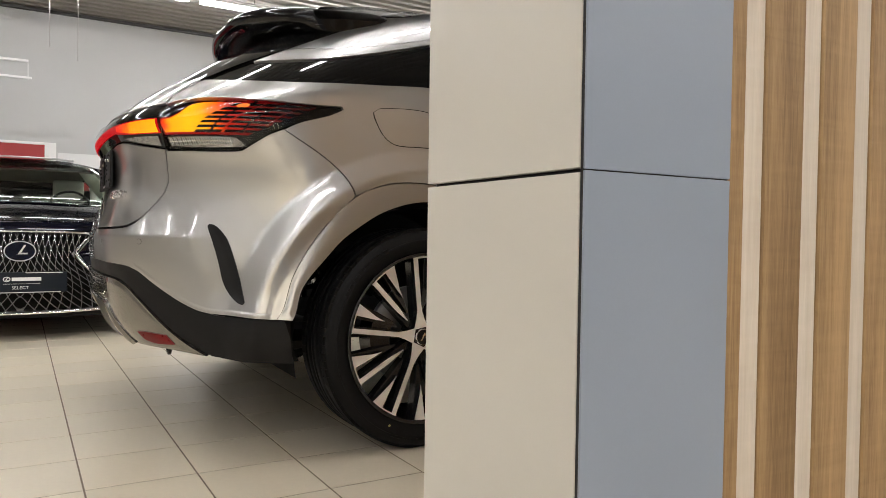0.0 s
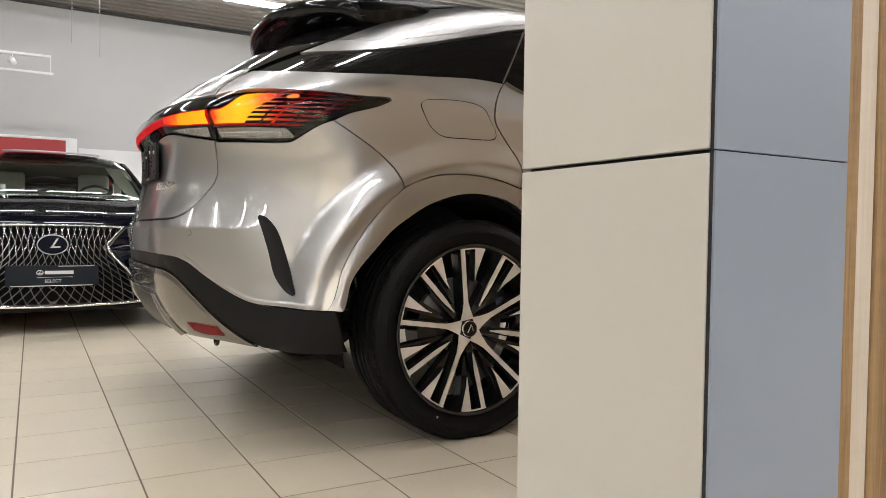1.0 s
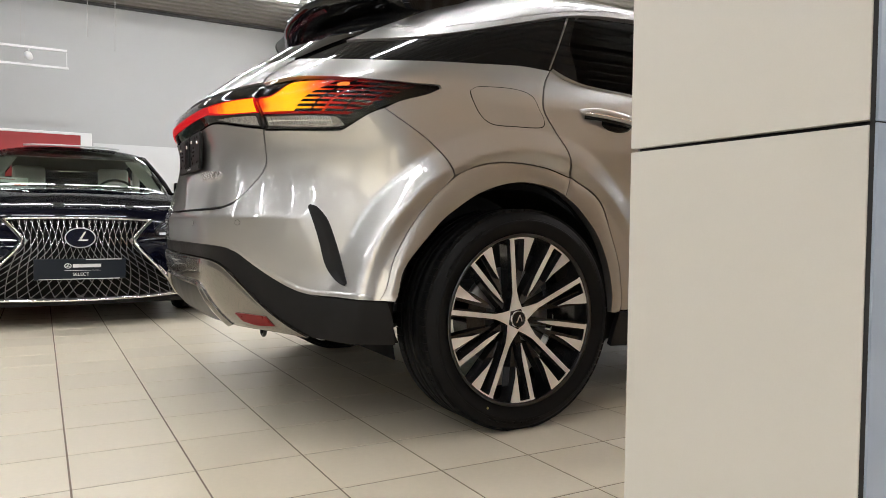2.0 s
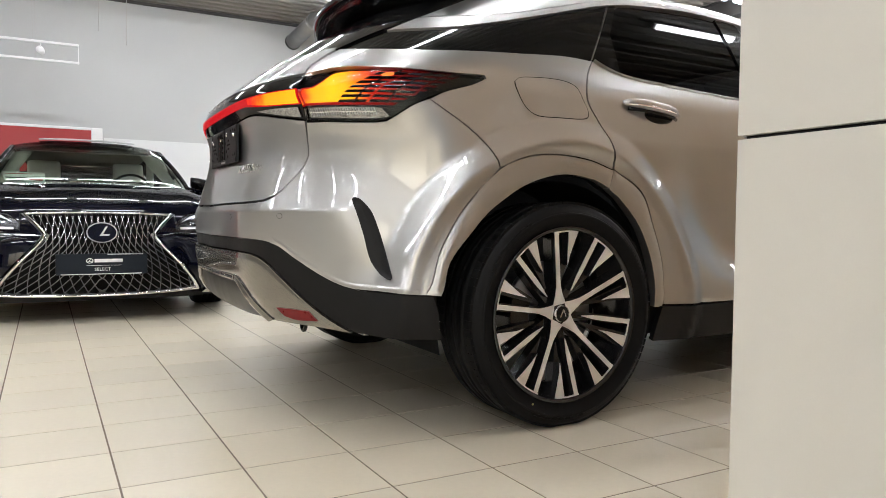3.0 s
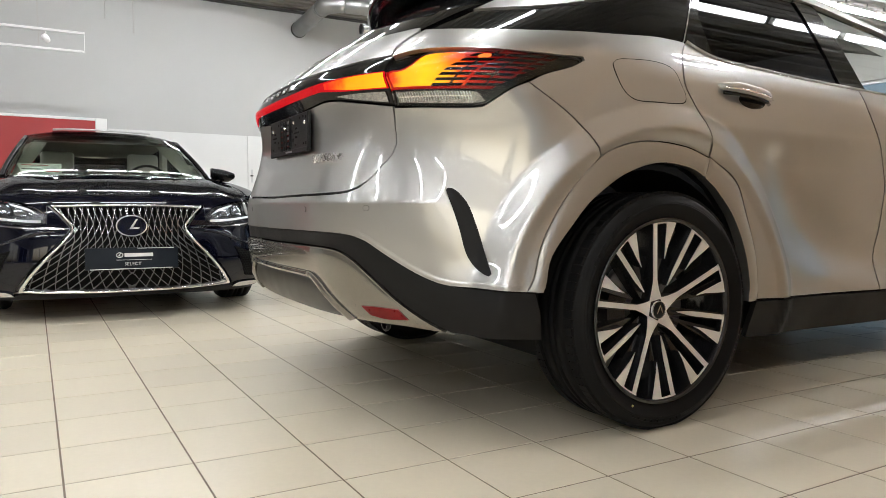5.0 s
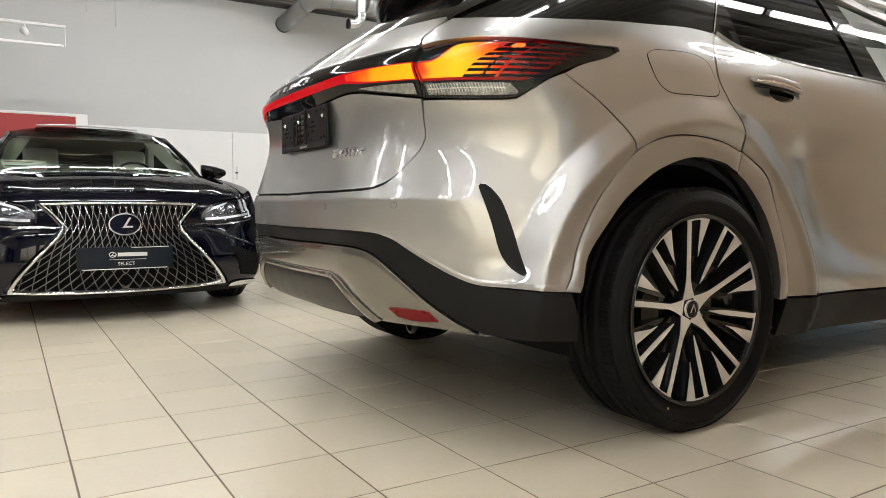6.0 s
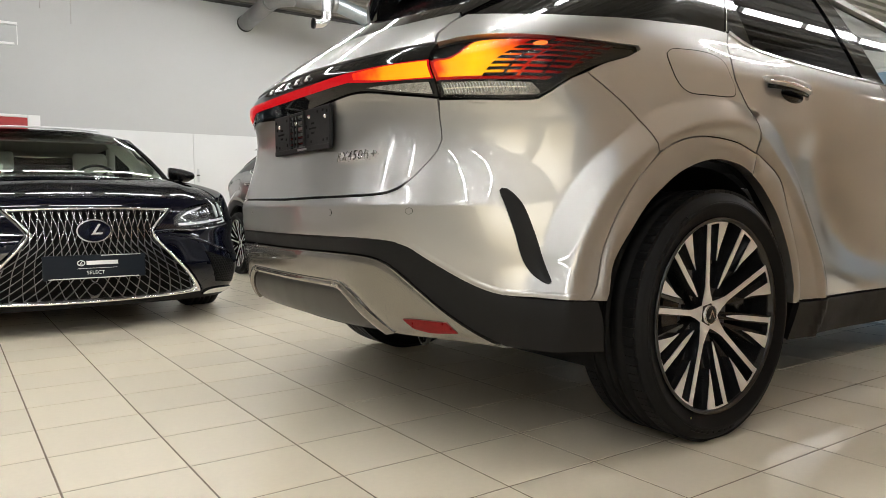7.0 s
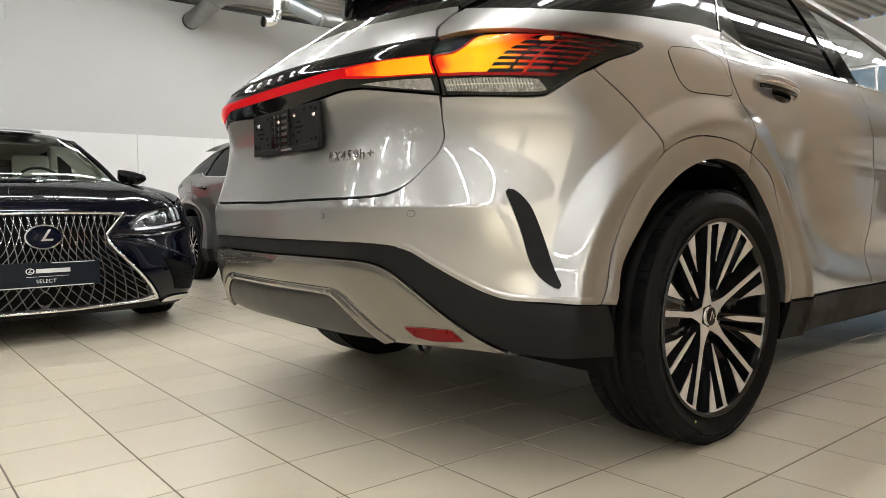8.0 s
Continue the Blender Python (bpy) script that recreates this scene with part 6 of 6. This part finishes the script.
# ---- the grey crossover beside the saloon ----
GREY = copy_thing(RX, Matrix.LocRotScale((1.93 + .87, 8.58, 0), Euler((0, 0, radians(-90))), (.955, .955, .88)))
GREY.name = "grey_crossover"
tagged(GREY, "dark grey crossover parked nose out beside the saloon", "car")
M_LAMPOFF = material("red_lamp_off", (.22, .01, .01), .15, 0, .2, 20, 200, coat=1)
for o in list(GREY.children_recursive):
    if o.name.split(".")[0] in ("spoiler", "brake_lamp"):
        bpy.data.objects.remove(o)
        continue
    if o.name.split(".")[0] in ("arch_moulding", "pillar_fin"):
        o.material_slots[0].link = "OBJECT"
        o.material_slots[0].material = M_CLAD if o.name.startswith("arch") else M_GREY
        continue
    if o.type == "MESH" and o.material_slots and o.material_slots[0].material in (M_PAINT, M_AMBER, M_REDGLOW, M_BANDLIT, M_DIMRED, M_BULB):
        old = o.material_slots[0].material
        o.material_slots[0].link = "OBJECT"
        o.material_slots[0].material = M_GREY if old is M_PAINT else M_LAMPOFF

# ---- under the roof: ducts, tracks, cables ----
duct = thing("ventilation_duct", "round galvanised ventilation duct under the roof deck", "duct", (3.5, 12.0, 3.8))
def pipe(name, pts, rad, mat, label="", n=28, caps=True):
    bm = bmesh.new()
    tube(bm, pts, rad, n, caps)
    return part(name, bm, mat, duct, label)


M_HOSE = material("bluish_flexible_hose", (.33, .37, .40), .35, .85, .1, 9, 120)
M_CORD = material("pale_cord", (.47, .46, .44), .6)
M_SHINY = material("shiny_steel_pipe", (.62, .62, .61), .22, .95, .06, 9, 120)
pipe("duct_pipe", [(3.48, Y1 - .02, 3.825), (3.48, 11.65, 3.90)], .13, M_DUCT)
pipe("collar", [(3.48, Y1 - .05, 3.826), (3.48, Y1 - .01, 3.824)], .138, M_STEEL)
pipe("collar", [(3.48, 11.70, 3.897), (3.48, 11.65, 3.90)], .137, M_DUCT)
pipe("elbow", [(3.48 + .26 * (1 - math.cos(a)), 11.65 - .26 * math.sin(a), 3.90 + .03 * a / 1.57) for a in (math.pi / 2 * k / 10 for k in range(11))], .133, M_DUCT)
pipe("duct_pipe", [(3.74, 11.39, 3.93), (4.42, 11.39, 3.945)], .13, M_DUCT)
pipe("collar", [(4.36, 11.39, 3.944), (4.44, 11.39, 3.945)], .138, M_DUCT)
n = 30
pipe("flexible_hose", [(4.44 + .56 * k / n, 11.39, 3.945 - .155 * (k / n) ** 1.2) for k in range(n + 1)], [.128 if k % 2 else .118 for k in range(n + 1)], M_HOSE, "ribbed flexible duct section")
pipe("collar", [(4.98, 11.39, 3.79), (5.06, 11.39, 3.79)], .125, M_DUCT)
pipe("duct_pipe", [(5.06, 11.39, 3.79), (9.6, 11.39, 3.79)], .105, M_DUCT)
pipe("drop_pipe", [(4.10, 11.0, H), (4.10, 11.0, 3.64)], .072, M_DUCT, "", 20, False)
pipe("drop_elbow", [(4.10, 11.0, 3.66)] + [(4.10 - .16 * (1 - math.cos(a)), 11.0, 3.64 - .16 * math.sin(a)) for a in (math.pi / 2 * k / 10 for k in range(11))] + [(3.89, 11.0, 3.48)], .076, M_SHINY, "shiny elbow pipe with an open end", 20, False)
pipe("pipe_mouth", [(3.875, 11.0, 3.48), (3.90, 11.0, 3.48)], .082, M_STEEL, "dark open pipe mouth", 20, False)
pipe("pipe_inside", [(3.895, 11.0, 3.48), (3.91, 11.0, 3.48)], .074, M_HOLLOW, "", 20)
for bx in (6.2, 8.4):
    pipe("band", [(bx, 11.39, 3.79), (bx + .03, 11.39, 3.79)], .111, M_STEEL)

for yy, x1 in ((10.84, .04), (12.02, .07)):
    tr = thing("light_track", "thin white lighting track hung on wires", "light track", (-2, yy, 2.9), "light tracks")
    part("rail", box((-5.0, yy - .018, 2.885), (x1, yy + .018, 2.915), .003, 1), M_WHITE, tr)
    for wx in (-4.2, -2.3, -.48):
        part("wire", box((wx - .003, yy - .003, 2.915), (wx + .003, yy + .003, H + .02)), M_CORD, tr)
    if yy < 11:
        for sx in (-.39, -1.9):
            bm = lathe([(.001, -.05), (.035, -.05), (.045, .05), (.04, .055), (.001, .04)], 20)
            bmesh.ops.transform(bm, matrix=pose(sx, yy, 2.79, 30, 0, 20), verts=bm.verts[:])
            part("spot_head", bm, M_WHITE, tr, "white spot head", True)
            part("spot_stem", box((sx - .006, yy - .006, 2.80), (sx + .006, yy + .006, 2.886)), M_WHITE, tr)
rod = tagged(part("end_rod", box((.032, 10.86, 2.66), (.040, 10.866, 2.886)), M_WHITE), "thin white end rod below the lighting track", "rod")
for wx, z0 in ((.278, 3.12), (.608, 2.978)):
    bm = bmesh.new()
    tube(bm, [(wx, 10.84, z0), (wx + .004, 10.84, (z0 + H) / 2), (wx, 10.84, H + .02)], .0045, 6)
    tagged(part("hanging_cable", bm, M_CORD), "thin pale cable hanging from the roof", "cable", "hanging cables")
door_h = thing("door_handle_set", "dark door handle on a tall plate on the white wall door", "door handle", (2.64, Y1 - .03, 1.25))
part("plate", box((2.62, Y1 - .026, 1.14), (2.655, Y1 - .020, 1.36), .002, 1), M_SILVER, door_h)
part("lever", box((2.60, Y1 - .07, 1.24), (2.65, Y1 - .05, 1.262), .004, 1), M_STEEL, door_h)
part("spindle", box((2.632, Y1 - .051, 1.245), (2.644, Y1 - .025, 1.257)), M_STEEL, door_h)

# ---- floor tiles, in a bed of grout ----
# the joints run a little askew to the walls: the corner tile, one step along a row, one step to the next row
TILE_O, TILE_A, TILE_B = Vector((.2422, 3.0182, 0)), Vector((.3080, -.0015, 0)), Vector((-.0060, .3048, 0))
floor = tagged(part("floor", box((X0, Y0, -.2), (X1, Y1, -.0014)), M_GROUT), "beige ceramic floor tiles with brown-grey grout joints", "floor", kind="structure")
JOINT = .0085         # half a joint, as a share of a tile


def tile_corner(i, j, u, v):
    return TILE_O + TILE_A * (i + JOINT + u * (1 - 2 * JOINT)) + TILE_B * (j + JOINT + v * (1 - 2 * JOINT))


def laid(i):
    """The floor was laid with joints that close up slowly from west to east."""
    return i - .0054 * min(max(i, -6), 9) ** 2


tile_me = bpy.data.meshes.new("tile")
bm = bmesh.new()
top = [bm.verts.new(tile_corner(0, 0, u, v) - TILE_O) for u, v in ((0, 0), (1, 0), (1, 1), (0, 1))]
low = [bm.verts.new(v.co - Vector((0, 0, .012))) for v in top]
bm.faces.new(top)
bm.faces.new(low[::-1])
for k in range(4):
    bm.faces.new((top[k], low[k], low[(k + 1) % 4], top[(k + 1) % 4]))
bmesh.ops.bevel(bm, geom=[e for e in bm.edges if all(v.co.z > -.001 for v in e.verts)], offset=.0008, segments=1, affect="EDGES")
bm.to_mesh(tile_me)
bm.free()
tile_me.materials.append(M_TILE)
rv, rf = [], []
for i in range(-34, 48):
    for j in range(-34, 36):
        i0, wide = laid(i), laid(i + 1) - laid(i)
        q = [tile_corner(i0, j, u * wide, v) for u, v in ((0, 0), (1, 0), (1, 1), (0, 1))]
        if min(p.x for p in q) < X0 or max(p.x for p in q) > X1 or min(p.y for p in q) < Y0 or max(p.y for p in q) > Y1:
            continue
        if -5 <= i <= 10 and -5 <= j <= 9:
            t = new("tile", tile_me)
            t.location = TILE_O + TILE_A * i0 + TILE_B * j
            t.scale.x = wide
            t.parent = floor
        else:
            k = len(rv)
            rv += [tuple(p) for p in q]
            rf.append((k, k + 1, k + 2, k + 3))
rest = mesh_ob("tile_field", rv, rf, M_TILE)
tagged(rest, kind="stuff")
rest.parent = floor
